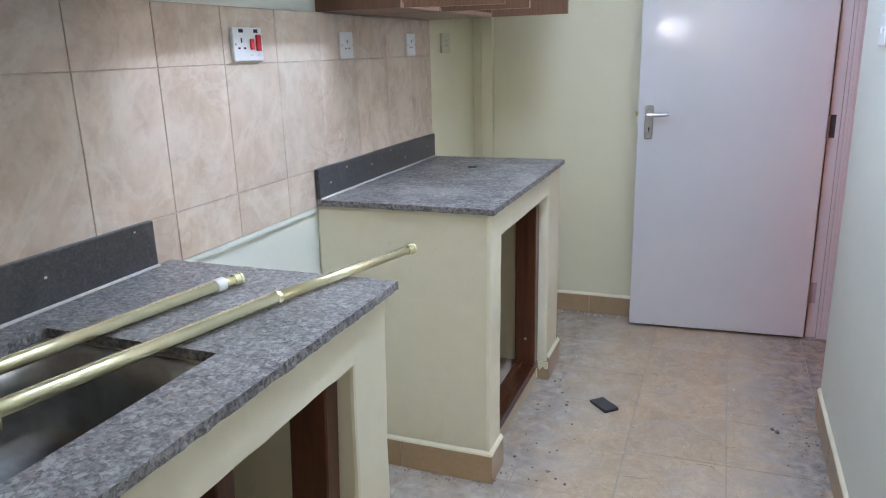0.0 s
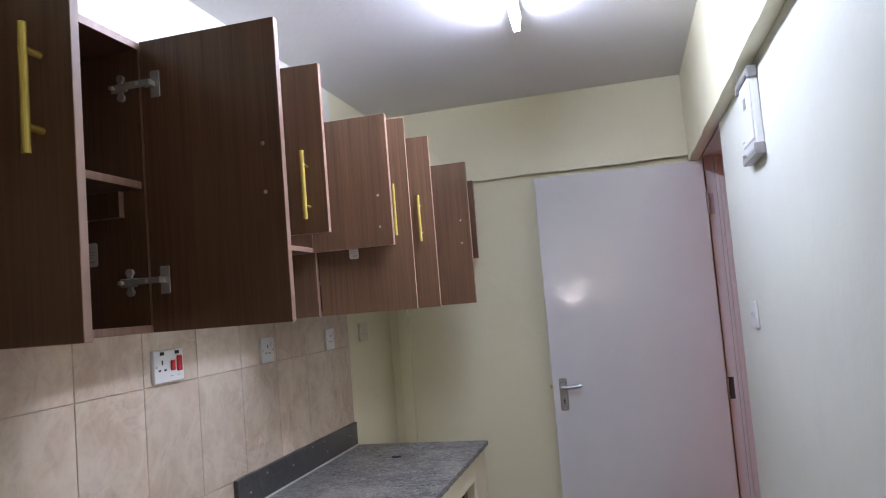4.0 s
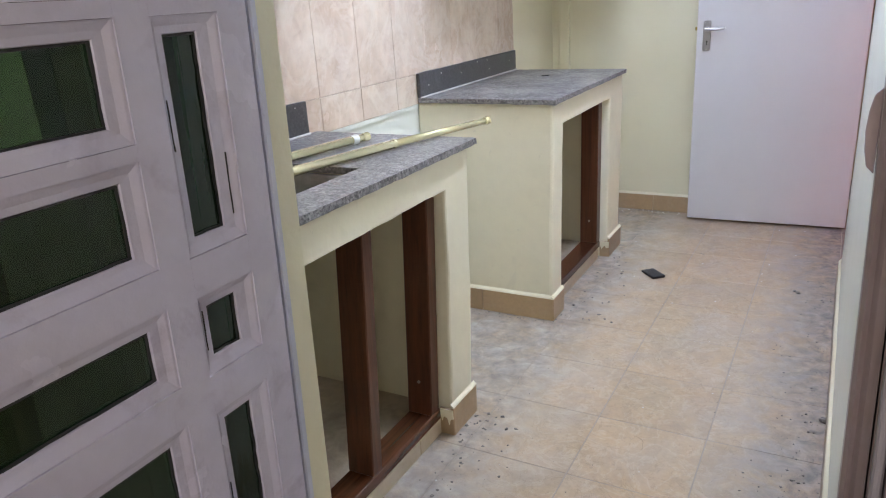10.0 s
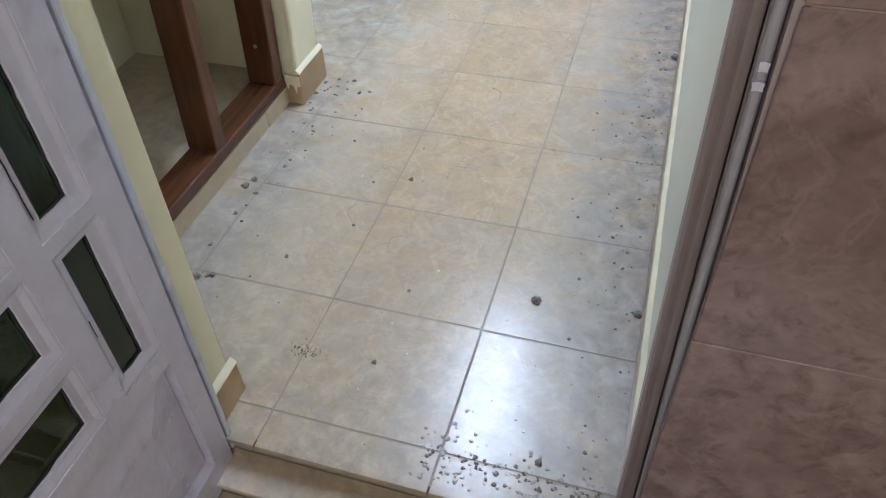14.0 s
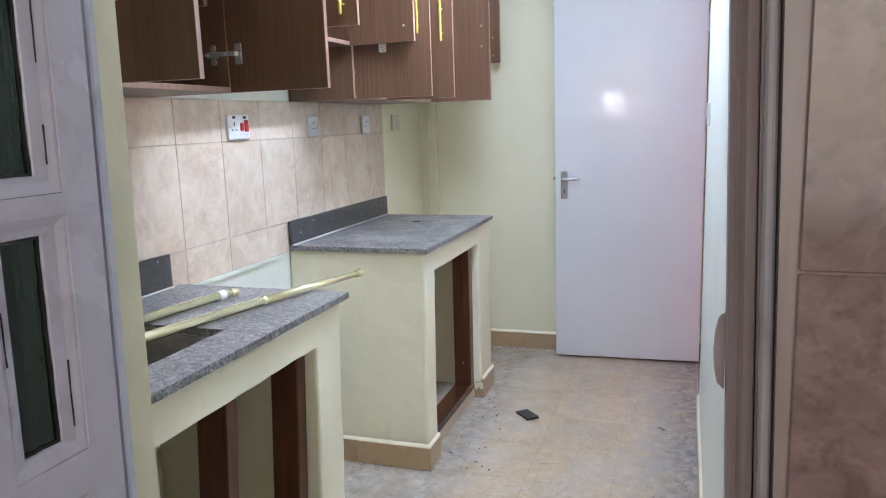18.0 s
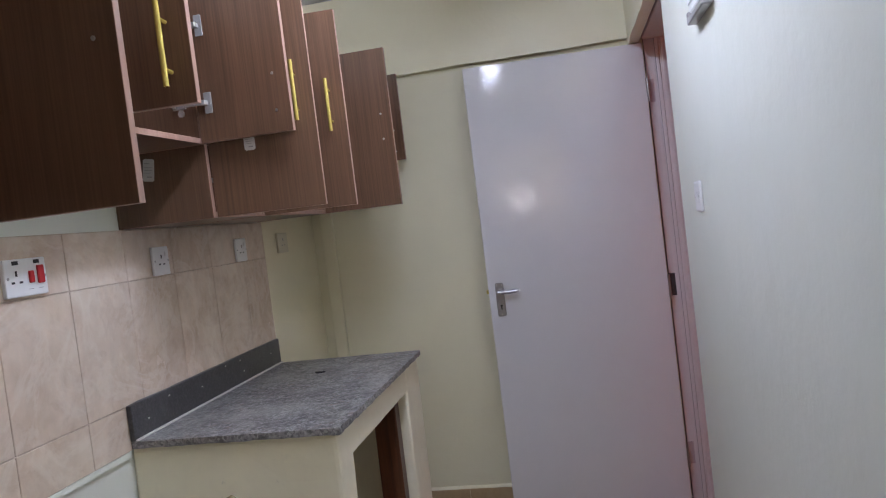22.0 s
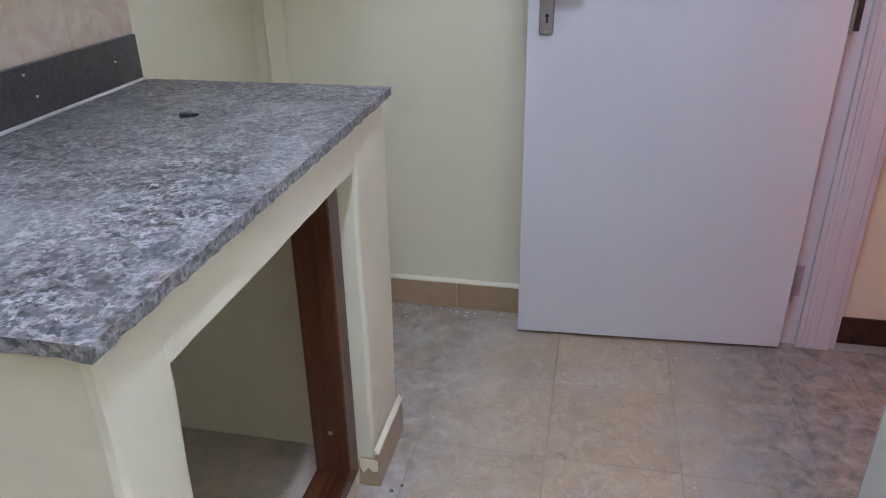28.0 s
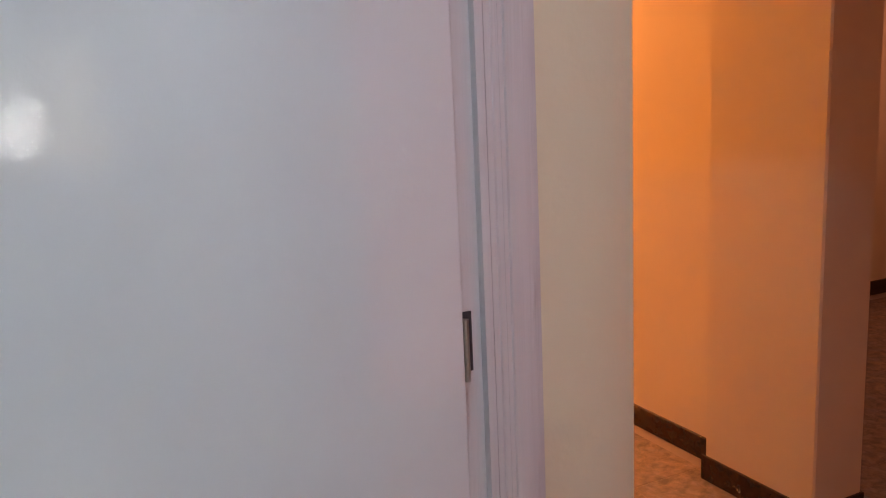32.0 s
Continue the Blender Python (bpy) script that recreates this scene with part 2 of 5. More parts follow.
DUSTY_GRANITE = mat("dusty_grey_granite", (0.150, 0.142, 0.137), 0.40, world=True, grain=[(0.35, 40.0), (0.45, 300.0), (0.55, 130.0)],
                    specks=[((0.47, 0.455, 0.45), 0.35, 150.0, 0.66, 0.84), ((0.08, 0.076, 0.076), 0.50, 190.0, 0.62, 0.84)],
                    stain=[((0.42, 0.41, 0.41), 0.85, 46.0, 0.54, 0.59), ((0.035, 0.034, 0.034), 0.92, 55.0, 0.52, 0.57), ((0.30, 0.205, 0.165), 0.70, 44.0, 0.57, 0.63), ((0.52, 0.53, 0.54), 0.75, 80.0, 0.61, 0.66),
                           ((0.36, 0.345, 0.33), 0.55, 5.0, 0.50, 0.62), ((0.075, 0.07, 0.067), 0.60, 8.0, 0.51, 0.64), ((0.42, 0.41, 0.40), 0.40, 22.0, 0.54, 0.66)],
                    veins=[((0.55, 0.53, 0.50), 0.45, 7.0, 0.018)], gloss=(0.12, 6.0), bump=[(0.0004, 120.0)])
GRANITE_DARK = mat("dark_granite_splashback", (0.056, 0.054, 0.055), 0.34, world=True, grain=[(0.45, 90.0), (0.5, 240.0)],
                   specks=[((0.15, 0.143, 0.142), 0.22, 170.0, 0.70, 0.86)], stain=[((0.16, 0.15, 0.15), 0.4, 7.0, 0.5, 0.75)])
GRANITE_RAW = mat("rough_cut_granite_edge", (0.24, 0.225, 0.22), 0.7, world=True, grain=[(0.4, 120.0)],
                  specks=[((0.40, 0.38, 0.36), 0.6, 130.0, 0.62, 0.80), ((0.07, 0.068, 0.066), 0.65, 160.0, 0.58, 0.78)], bump=[(0.004, 90.0), (0.002, 220.0)])
WALNUT = mat("walnut_melamine", (0.134, 0.068, 0.039), 0.30, stretch=(42.0, 42.0, 0.7), grain=[(0.45, 0.6), (0.55, 2.0), (0.45, 5.0)], bump=[(0.0002, 6.0)])
WALNUT_EDGE = mat("pale_walnut_edging", (0.34, 0.20, 0.15), 0.4, stretch=(30.0, 30.0, 1.0), grain=[(0.2, 2.0)])
TIMBER = mat("red_brown_varnished_timber", (0.085, 0.028, 0.012), 0.30, stretch=(26.0, 26.0, 0.8), grain=[(0.6, 8.0), (0.6, 0.8), (0.9, 2.2)], bump=[(0.0006, 3.0)])
TIMBER_RAIL = mat("red_brown_timber_rail", (0.085, 0.028, 0.012), 0.26, stretch=(26.0, 0.8, 26.0), grain=[(0.6, 8.0), (0.6, 0.8), (0.9, 2.2)], bump=[(0.0006, 3.0)])
BRASS = mat("yellow_brass_finish", (0.90, 0.83, 0.50), 0.22, 0.62, coat=(0.6, 0.10), grain=[(0.05, 30.0)])
GOLD = mat("gold_handle_finish", (0.80, 0.62, 0.17), 0.27, 0.60, grain=[(0.08, 40.0)])
STEEL = mat("satin_steel", (0.46, 0.45, 0.44), 0.38, 1.0, grain=[(0.1, 60.0)])
HINGE_METAL = mat("bright_hinge_nickel", (0.64, 0.63, 0.62), 0.22, 0.55, grain=[(0.1, 60.0)])
NICKEL = mat("dull_silver_handle", (0.34, 0.33, 0.34), 0.34, 0.85, grain=[(0.08, 80.0)])
SINK = mat("brushed_sink_steel", (0.30, 0.29, 0.28), 0.42, 1.0, grain=[(0.15, 30.0)], gloss=(0.1, 9.0))
WHITE_PLASTIC = mat("white_plastic", (0.78, 0.78, 0.77), 0.3, grain=[(0.02, 20.0)])
CREAM_PLASTIC = mat("painted_over_plate", (0.66, 0.62, 0.47), 0.4, grain=[(0.03, 20.0)])
GREY_PLASTIC = mat("grey_end_plastic", (0.30, 0.29, 0.28), 0.35, grain=[(0.1, 30.0)])
RED = mat("red_rocker_plastic", (0.50, 0.02, 0.025), 0.3, grain=[(0.05, 30.0)])
BLACK = mat("black_slot", (0.012, 0.012, 0.013), 0.5, grain=[(0.2, 30.0)])
INK = mat("faded_grey_ink", (0.42, 0.40, 0.40), 0.7, grain=[(0.1, 60.0)])
PAPER = mat("white_paper_sticker", (0.70, 0.68, 0.67), 0.6, grain=[(0.05, 30.0)])
LEATHER = mat("dark_grey_worn_cover", (0.028, 0.028, 0.032), 0.55, grain=[(0.3, 60.0)], bump=[(0.0006, 300.0)])
DOOR_PAINT = mat("lilac_white_gloss_paint", (0.68, 0.665, 0.675), 0.03, grain=[(0.02, 3.0)], bump=[(0.00030, 85.0), (0.0008, 6.0)])
HINGE_PAINT = mat("painted_over_hinge", (0.40, 0.33, 0.35), 0.35, grain=[(0.1, 20.0)], bump=[(0.001, 60.0)])
FRAME_PAINT = mat("lilac_white_frame_paint", (0.62, 0.585, 0.585), 0.22, stretch=(60.0, 60.0, 1.2), grain=[(0.04, 1.0)], bump=[(0.0012, 2.0)])
GATE_PAINT = mat("pale_lilac_steel_paint", (0.54, 0.515, 0.645), 0.24, grain=[(0.08, 4.0), (0.07, 25.0)], stain=[((0.27, 0.22, 0.32), 0.55, 13.0, 0.56, 0.78), ((0.60, 0.58, 0.66), 0.4, 9.0, 0.5, 0.7)],
                 bump=[(0.0025, 18.0), (0.0008, 90.0)], gloss=(0.06, 7.0))
GATE_PRIMER = mat("brown_primer_streaks", (0.270, 0.215, 0.220), 0.38, stretch=(40.0, 40.0, 1.5), grain=[(0.25, 1.0), (0.3, 3.0)], stain=[((0.34, 0.30, 0.34), 0.55, 9.0, 0.44, 0.70)])
JAMB_BLUE = mat("pale_blue_grey_jamb_paint", (0.58, 0.60, 0.71), 0.26, grain=[(0.1, 9.0)], stain=[((0.24, 0.22, 0.27), 0.5, 12.0, 0.56, 0.74)], bump=[(0.0008, 40.0)])
BLUE_EDGE = mat("blue_grey_steel_edge", (0.32, 0.30, 0.34), 0.3, grain=[(0.12, 9.0)], stain=[((0.20, 0.145, 0.145), 0.6, 10.0, 0.52, 0.70)], bump=[(0.0008, 40.0)])
GLASS = mat("dark_green_glass", (0.075, 0.165, 0.075), 0.02, clear=1.0)
REEDED = mat("dark_green_reeded_glass", (0.012, 0.026, 0.016), 0.10, stretch=(60.0, 60.0, 0.5), grain=[(0.5, 1.0)], stain=[((0.030, 0.045, 0.032), 0.5, 5.0, 0.5, 0.75)], bump=[(0.0006, 1.2)])
CLEAR_GLASS = mat("clear_window_glass", (0.95, 0.97, 0.95), 0.02, clear=1.0)
DARK_STEEL = mat("dark_painted_steel", (0.035, 0.035, 0.034), 0.45, grain=[(0.2, 30.0)], bump=[(0.0006, 60.0)])
PUTTY = mat("black_glazing_putty", (0.02, 0.02, 0.022), 0.6, grain=[(0.3, 60.0)], bump=[(0.002, 60.0)])
BROWN_TILE = mat("pink_brown_marbled_tile", (0.205, 0.143, 0.147), 0.16, world=True, grain=[(0.25, 7.0), (0.30, 22.0), (0.2, 60.0)],
                 stain=[((0.115, 0.068, 0.068), 0.70, 7.0, 0.44, 0.70), ((0.345, 0.250, 0.256), 0.55, 12.0, 0.46, 0.74), ((0.080, 0.047, 0.046), 0.65, 24.0, 0.54, 0.72), ((0.100, 0.060, 0.058), 0.5, 45.0, 0.56, 0.70)],
                 veins=[((0.345, 0.250, 0.252), 0.18, 9.0, 0.03)], vary=0.05)
CRUMB = mat("grey_plaster_crumbs", (0.15, 0.132, 0.118), 0.95, world=True, grain=[(0.7, 90.0)])
CHIP = mat("white_plaster_chips", (0.62, 0.60, 0.56), 0.9, world=True, grain=[(0.1, 90.0)])
FIBRE = mat("brown_coir_fibre", (0.16, 0.09, 0.05), 0.8)
SCREED = mat("beige_dusty_screed", (0.47, 0.385, 0.29), 0.9, world=True, grain=[(0.15, 5.0), (0.2, 40.0)], stain=[((0.24, 0.19, 0.15), 0.5, 7.0, 0.55, 0.70)], bump=[(0.002, 20.0), (0.001, 90.0)])
FILM = mat("thin_grey_cement_film", (0.36, 0.33, 0.31), 0.85, world=True, grain=[(0.2, 30.0)], bump=[(0.001, 80.0)])
TUBE = mat("lit_fluorescent_tube", (0.9, 0.9, 0.9), 0.4, emit=((0.75, 0.935, 1.28), TUBE_E))


# ---- mesh helpers ----
def finish(name, bm, material, parent=None, label="", smooth=False):
    me = bpy.data.meshes.new(name)
    bmesh.ops.recalc_face_normals(bm, faces=bm.faces)
    bm.to_mesh(me)
    bm.free()
    for m in material if isinstance(material, (list, tuple)) else (material,):
        me.materials.append(m)
    if smooth:
        for f in me.polygons:
            f.use_smooth = True
    ob = new(name, me)
    if parent:
        ob.parent = parent
    if label:
        tagged(ob, label)
    return ob


def part(name, bm, material, parent, label="", smooth=False):
    return finish(name, bm, material, parent, label, smooth)


def thing(name, place, label, category, group="", rz=0.0):
    ob = new(name)
    ob.empty_display_size = 0.05
    ob.matrix_basis = pose(*place, 0, 0, rz)
    return tagged(ob, label, category, group)


def box(x0, x1, y0, y1, z0, z1, bevel=0.0, bm=None, steps=1):
    own = bmesh.new()
    bmesh.ops.create_cube(own, size=1)
    bmesh.ops.transform(own, matrix=Matrix.LocRotScale(((x0 + x1) / 2, (y0 + y1) / 2, (z0 + z1) / 2), None, (x1 - x0, y1 - y0, z1 - z0)), verts=own.verts)
    if bevel:
        bmesh.ops.bevel(own, geom=own.edges[:], offset=bevel, segments=steps, profile=0.5, affect="EDGES")
    return merge(bm, own)


def merge(bm, own):
    if bm is None:
        return own
    me = bpy.data.meshes.new("tmp")
    own.to_mesh(me)
    own.free()
    bm.from_mesh(me)
    bpy.data.meshes.remove(me)
    return bm


def rod(a, b, r, bm=None, sides=16, r2=None):
    a, b = Vector(a), Vector(b)
    own = bmesh.new()
    bmesh.ops.create_cone(own, cap_ends=True, segments=sides, radius1=r, radius2=r if r2 is None else r2, depth=(b - a).length)
    turn = (b - a).to_track_quat("Z", "Y").to_matrix().to_4x4()
    bmesh.ops.transform(own, matrix=Matrix.Translation((a + b) / 2) @ turn, verts=own.verts)
    return merge(bm, own)


def prism(outline, z0, z1, axis="z", bevel=0.0, bm=None):
    """A closed outline pushed from z0 to z1 along an axis."""
    own = bmesh.new()
    order = {"z": lambda u, v, w: (u, v, w), "y": lambda u, v, w: (u, w, v), "x": lambda u, v, w: (w, u, v)}[axis]
    low = [own.verts.new(order(u, v, z0)) for u, v in outline]
    high = [own.verts.new(order(u, v, z1)) for u, v in outline]
    own.faces.new(low), own.faces.new(high)
    k = len(outline)
    for i in range(k):
        own.faces.new((low[i], low[(i + 1) % k], high[(i + 1) % k], high[i]))
    if bevel:
        bmesh.ops.recalc_face_normals(own, faces=own.faces)
        bmesh.ops.bevel(own, geom=own.edges[:], offset=bevel, segments=1, profile=0.5, affect="EDGES")
    return merge(bm, own)


def uneven(bm, cut, amount, scale, keep=None):
    """Cuts long edges and pushes the points a little by noise, for hand-plastered work."""
    edges = [e for e in bm.edges if e.calc_length() > cut]
    while edges:
        bmesh.ops.subdivide_edges(bm, edges=edges, cuts=1, use_grid_fill=True)
        edges = [e for e in bm.edges if e.calc_length() > cut]
    for v in bm.verts:
        if keep is None or keep(v.co):
            v.co += Vector((noise.noise(v.co * scale), noise.noise(v.co * scale + Vector((7, 3, 1))), noise.noise(v.co * scale + Vector((1, 9, 4))))) * amount
    return bm


def structure(name, bm, material, label, category, smooth=False):
    return tagged(finish(name, bm, material, smooth=smooth), label, category, kind="structure")


# ---- the large structure ----
LEFT, RIGHT, END, TOP = -1.108, 0.507, 3.68, 2.48
NEAR = 0.115

# one wall cut in two: tube-lit tint here, cream in the shaded alcove
structure("wall_left", box(LEFT - 0.15, LEFT, -0.02, 3.062, -0.2, TOP), LIT_PAINT, "cream plaster wall behind the cabinets, tinted pale for tube light", "wall")
structure("wall_alcove", box(LEFT - 0.15, LEFT, 3.062, END + 0.15, -0.2, TOP), PAINT, "cream painted plaster wall in the alcove", "wall")
structure("wall_end", box(LEFT, 0.922, END, END + 0.15, -0.2, TOP, 0.002), PAINT, "pale cream painted end wall behind the open door", "wall")
b = box(RIGHT, 0.68, 0.152, 2.85, -0.2, TOP, 0.004)
box(RIGHT, 0.68, 2.85, END - 0.001, 2.10, TOP, bm=b)
# this side wall has the tube-lit tint in its colour too
structure("wall_right", b, LIT_PAINT, "cream plaster wall with a doorway, tinted pale for tube light", "wall")
WX0, WX1, WZ0, WZ1 = -1.000, -0.372, 1.095, 2.000
b = box(WX1, -0.1972, 0.06, 0.2165, -0.2, TOP, 0.006)
for v in b.verts:
    if v.co.x > -0.3:
        v.co.x += 0.020 * (v.co.z - 1)
for q in ((LEFT, WX0, -0.2, TOP), (WX0, WX1, -0.2, WZ0), (WX0, WX1, WZ1, TOP)):
    box(q[0], q[1], 0.06, 0.2165, q[2], q[3], bm=b)
structure("wall_near", b, PAINT, "pale cream wall return beside the steel door", "wall")
structure("lintel_near", box(-0.193, RIGHT, 0.06, 0.2155, 2.12, TOP), PAINT, "cream plastered lintel above the steel door", "lintel")
structure("ceiling", box(LEFT - 0.15, 0.68, 0.06, END + 0.15, TOP, TOP + 0.1), CEILING, "white painted ceiling slab", "ceiling")
b = uneven(box(LEFT, 0.462, 3.642, END - 0.002, 2.083, TOP - 0.002), 0.14, 0.006, 5.0, lambda c: c.y < 3.66 and c.z < 2.2)
structure("beam_end", b, PAINT, "cream plastered beam step high on the end wall", "beam", smooth=False)
b = uneven(box(0.462, RIGHT - 0.001, 0.216, END - 0.002, 2.052, TOP - 0.002), 0.14, 0.007, 5.0, lambda c: c.x < 0.48 and c.z < 2.2)
structure("beam_right", b, PAINT, "cream plastered beam along the side wall", "beam")

structure("pipe_boxing", uneven(box(-1.058, -0.998, 3.655, END - 0.001, 0.0, 2.08, 0.004), 0.2, 0.003, 5.0, lambda c: c.y < 3.66), PAINT, "narrow cream plastered boxing in the alcove corner", "pilaster")


def kitchen_window():
    """A dark steel casement beside the door, seen through the door's panes."""
    t = thing("window_1", (0, 0, 0), "dark steel casement window beside the steel door", "window")
    tagged(t, kind="structure")
    for x0, x1 in ((-0.445, -0.388), (-0.700, -0.660), (WX0 + 0.001, WX0 + 0.035)):
        part("window_frame", box(x0, x1, 0.034, 0.062, WZ0 + 0.026, WZ1 - 0.036, 0.002), DARK_STEEL, t)
    part("window_frame", box(WX0 + 0.001, WX1 - 0.001, 0.034, 0.062, WZ0 + 0.0005, WZ0 + 0.0255, 0.002), DARK_STEEL, t)
    part("window_frame", box(WX0 + 0.001, WX1 - 0.001, 0.034, 0.062, WZ1 - 0.0355, WZ1 - 0.0005, 0.002), DARK_STEEL, t)
    part("stay_bracket", box(-0.3875, -0.3725, 0.036, 0.056, 1.176, 1.196, 0.002), DARK_STEEL, t)
    for x0, x1 in ((-0.6595, -0.4455), (WX0 + 0.0355, -0.7005)):
        g = part("pane", box(x0, x1, 0.046, 0.050, WZ0 + 0.0265, WZ1 - 0.0365), CLEAR_GLASS, t)
        g.visible_shadow = False
    part("window_sill", box(WX0 + 0.001, WX1 - 0.001, 0.0625, 0.2160, WZ0 + 0.0005, WZ0 + 0.008), PLASTER, t)


kitchen_window()

# hall and the room beyond
structure("wall_hall_block", box(0.76, 0.922, END + 0.15, 8.3, -0.2, TOP), HALL_PAINT, "cream wall turning into the warm-lit hall", "wall")
structure("wall_hall_side", box(2.05, 2.165, 4.50, 8.3, -0.2, TOP), HALL_PAINT, "cream hall wall in warm lamp light", "wall")
structure("wall_hall_pier", box(1.938, 2.165, 4.05, 4.50, -0.2, TOP, 0.006), HALL_PAINT, "cream wall pier at the end of the hall", "wall")
structure("wall_far_room", box(2.165, 7.0, 5.925, 6.05, -0.2, TOP), HALL_PAINT, "cream wall of the room beyond the hall", "wall")
structure("wall_hall_back", box(0.76, 7.0, 8.3, 8.45, -0.2, TOP), HALL_PAINT, "cream back wall of the hall and far room", "wall")
structure("wall_hall_south", box(0.68, 7.0, 1.35, 1.5, -0.2, TOP), HALL_PAINT, "cream wall closing the hall", "wall")
structure("wall_hall_east", box(7.0, 7.15, 1.35, 8.45, -0.2, TOP), HALL_PAINT, "cream wall closing the far room", "wall")
structure("ceiling_hall", box(0.68, 7.15, 1.35, 8.45, TOP, TOP + 0.1), CEILING, "white hall ceiling slab", "ceiling")
structure("floor_hall", box(0.69, 7.0, 1.5, 8.3, -0.16, -0.0016), FLOOR_GROUT, "grouted bed under the hall floor tiles", "floor")

# utility balcony outside the steel door
structure("wall_balcony_right", box(0.509, 1.5, 0.0560, 0.21, -0.3, 2.6), BROWN_GROUT, "outer wall beside the steel door, under brown marbled tiles", "wall")
structure("wall_balcony_east", box(1.5, 1.65, -2.1, 0.21, -0.3, 2.6), PAINT, "plain wall closing the balcony", "wall")
structure("wall_balcony_left", box(-1.45, -1.30, -2.1, 0.06, -0.3, 2.6), PAINT, "plain wall closing the balcony", "wall")
structure("wall_balcony_front", box(-1.30, LEFT, -0.02, 0.06, -0.3, 2.6), PAINT, "plain wall beside the steel door", "wall")
b = box(LEFT, -0.20, 0.030, 0.058, -0.3, WZ0)
for q in ((LEFT, WX0, WZ0, WZ1), (WX1, -0.20, WZ0, WZ1), (LEFT, -0.20, WZ1, 2.6)):
    box(q[0], q[1], 0.030, 0.058, q[2], q[3], bm=b)
structure("wall_balcony_face", b, BROWN_GROUT, "outer wall with a window beside the steel door, under brown tiles", "wall")
structure("wall_balcony_top", box(-0.20, 0.509, 0.030, 0.058, 2.12, 2.6), PAINT, "outer plaster above the steel door", "wall")
# unseen wall; its opening is added to let fill light in
b = box(-1.45, 1.65, -2.25, -2.1, -0.3, 0.98)
box(-1.45, 1.65, -2.25, -2.1, 2.25, 2.6, bm=b)
box(-1.45, -0.15, -2.25, -2.1, 0.98, 2.25, bm=b)
box(1.45, 1.65, -2.25, -2.1, 0.98, 2.25, bm=b)
structure("wall_balcony_outer", b, PAINT, "plain unseen outer wall closing the balcony, opening added for light", "wall")
structure("ceiling_balcony", box(-1.45, 1.65, -2.25, 0.06, 2.6, 2.7), CEILING, "balcony soffit slab", "ceiling")
structure("floor_balcony", box(-1.30, 1.5, -2.1, 0.013, -0.3, -0.115), FLOOR_TILE, "beige tiled balcony floor", "floor")
structure("ground", box(-60, 60, -80, -2.25, -0.9, -0.3), FLOOR_GROUT, "plain ground below the balcony", "ground")
b = box(-0.212, 0.50, 0.0625, NEAR + 0.0135, -0.3, -0.0575)
box(-0.212, 0.50, 0.050, NEAR + 0.0135, -0.057, -0.045, 0.002, b)
structure("threshold_step", b, FLOOR_TILE, "beige tiled threshold step of the steel door", "step")
b = box(-0.212, 0.50, 0.013, 0.062, -0.3, -0.085, 0.003)
structure("threshold_sill", b, FLOOR_TILE, "dusty beige sill of the door frame", "sill")

# the floor bed of the kitchen
structure("floor", box(LEFT, 0.69, NEAR + 0.014, END, -0.16, -0.0014), FLOOR_GROUT, "beige ceramic floor tiles with dirty grey grout", "floor")


# ---- masonry counters ----
def lean(bm, amount, top):
    """Pushes a plastered leg towards -y at its foot."""
    for v in bm.verts:
        v.co.y -= amount * (1 - v.co.z / top)
    return bm


def counter_base(name, y0, y1, opening, top, rag, label, batter, inner):
    """A plastered block with an open front: end walls, lintel, curb, raised cupboard floor."""
    o0, o1, head = opening
    t = thing(name, (0, 0, 0), label, "counter base")
    x1 = -0.518
    part("leg", lean(uneven(box(x1 - 0.118, x1, o1, y1, -0.003, top, 0.008, steps=2), 0.16, 0.005, 6.0), batter[1], top), PLASTER, t)
    part("end_wall", uneven(box(LEFT, x1 - 0.119, inner, y1 - 0.004, -0.003, top), 0.16, 0.004, 6.0), PLASTER, t)
    part("end_wall", lean(uneven(box(LEFT, x1, y0, o0, -0.003, top, 0.012, steps=2), 0.16, 0.006, 6.0, lambda c: c.x > -0.9), batter[0], top), PLASTER, t)
    # hides the wall's tube-lit tint, so the shaded cupboard back stays cream
    part("back_plaster", box(LEFT + 0.0005, LEFT + 0.006, o0 + 0.002, inner - 0.002, 0.0445, top - 0.002), PLASTER, t, "cream plaster at the back of the cupboard")
    own = box(x1 - 0.10, x1 - 0.0005, o0 - 0.02, o1 + 0.02, head, top)
    part("lintel", uneven(own, 0.035, rag, 17.0, lambda c: c.z < head + 0.03 and o0 < c.y < o1), PLASTER, t)
    part("curb", box(-0.622, -0.5615, o0 - 0.005, o1 + 0.005, -0.003, 0.048, 0.004), PLASTER, t)
    part("cupboard_floor", box(LEFT + 0.002, -0.6225, o0 - 0.005, inner + 0.005, -0.003, 0.044), SCREED, t, "dusty screed floor inside the cupboard")
    # curb facing tiles
    y = o0 + 0.002
    while y < o1 - 0.05:
        e = min(y + 0.60, o1 - 0.002)
        part("facing_tile", box(-0.561, -0.553, y, e - 0.003, 0.0, 0.050, 0.0015), CURB_TILE, t)
        y = e
    return t


near_counter = counter_base("counter_base", 0.217, 1.355, (0.42, 1.212, 0.772), 0.8645, 0.0022, "cream plastered masonry counter base with an open cupboard", (0.0, 0.055), 1.228)
far_counter = counter_base("counter_base", 2.075, 3.055, (2.195, 2.845, 0.785), 0.8715, 0.0016, "cream plastered masonry counter base, lower cupboard open", (0.036, 0.02), 2.885)


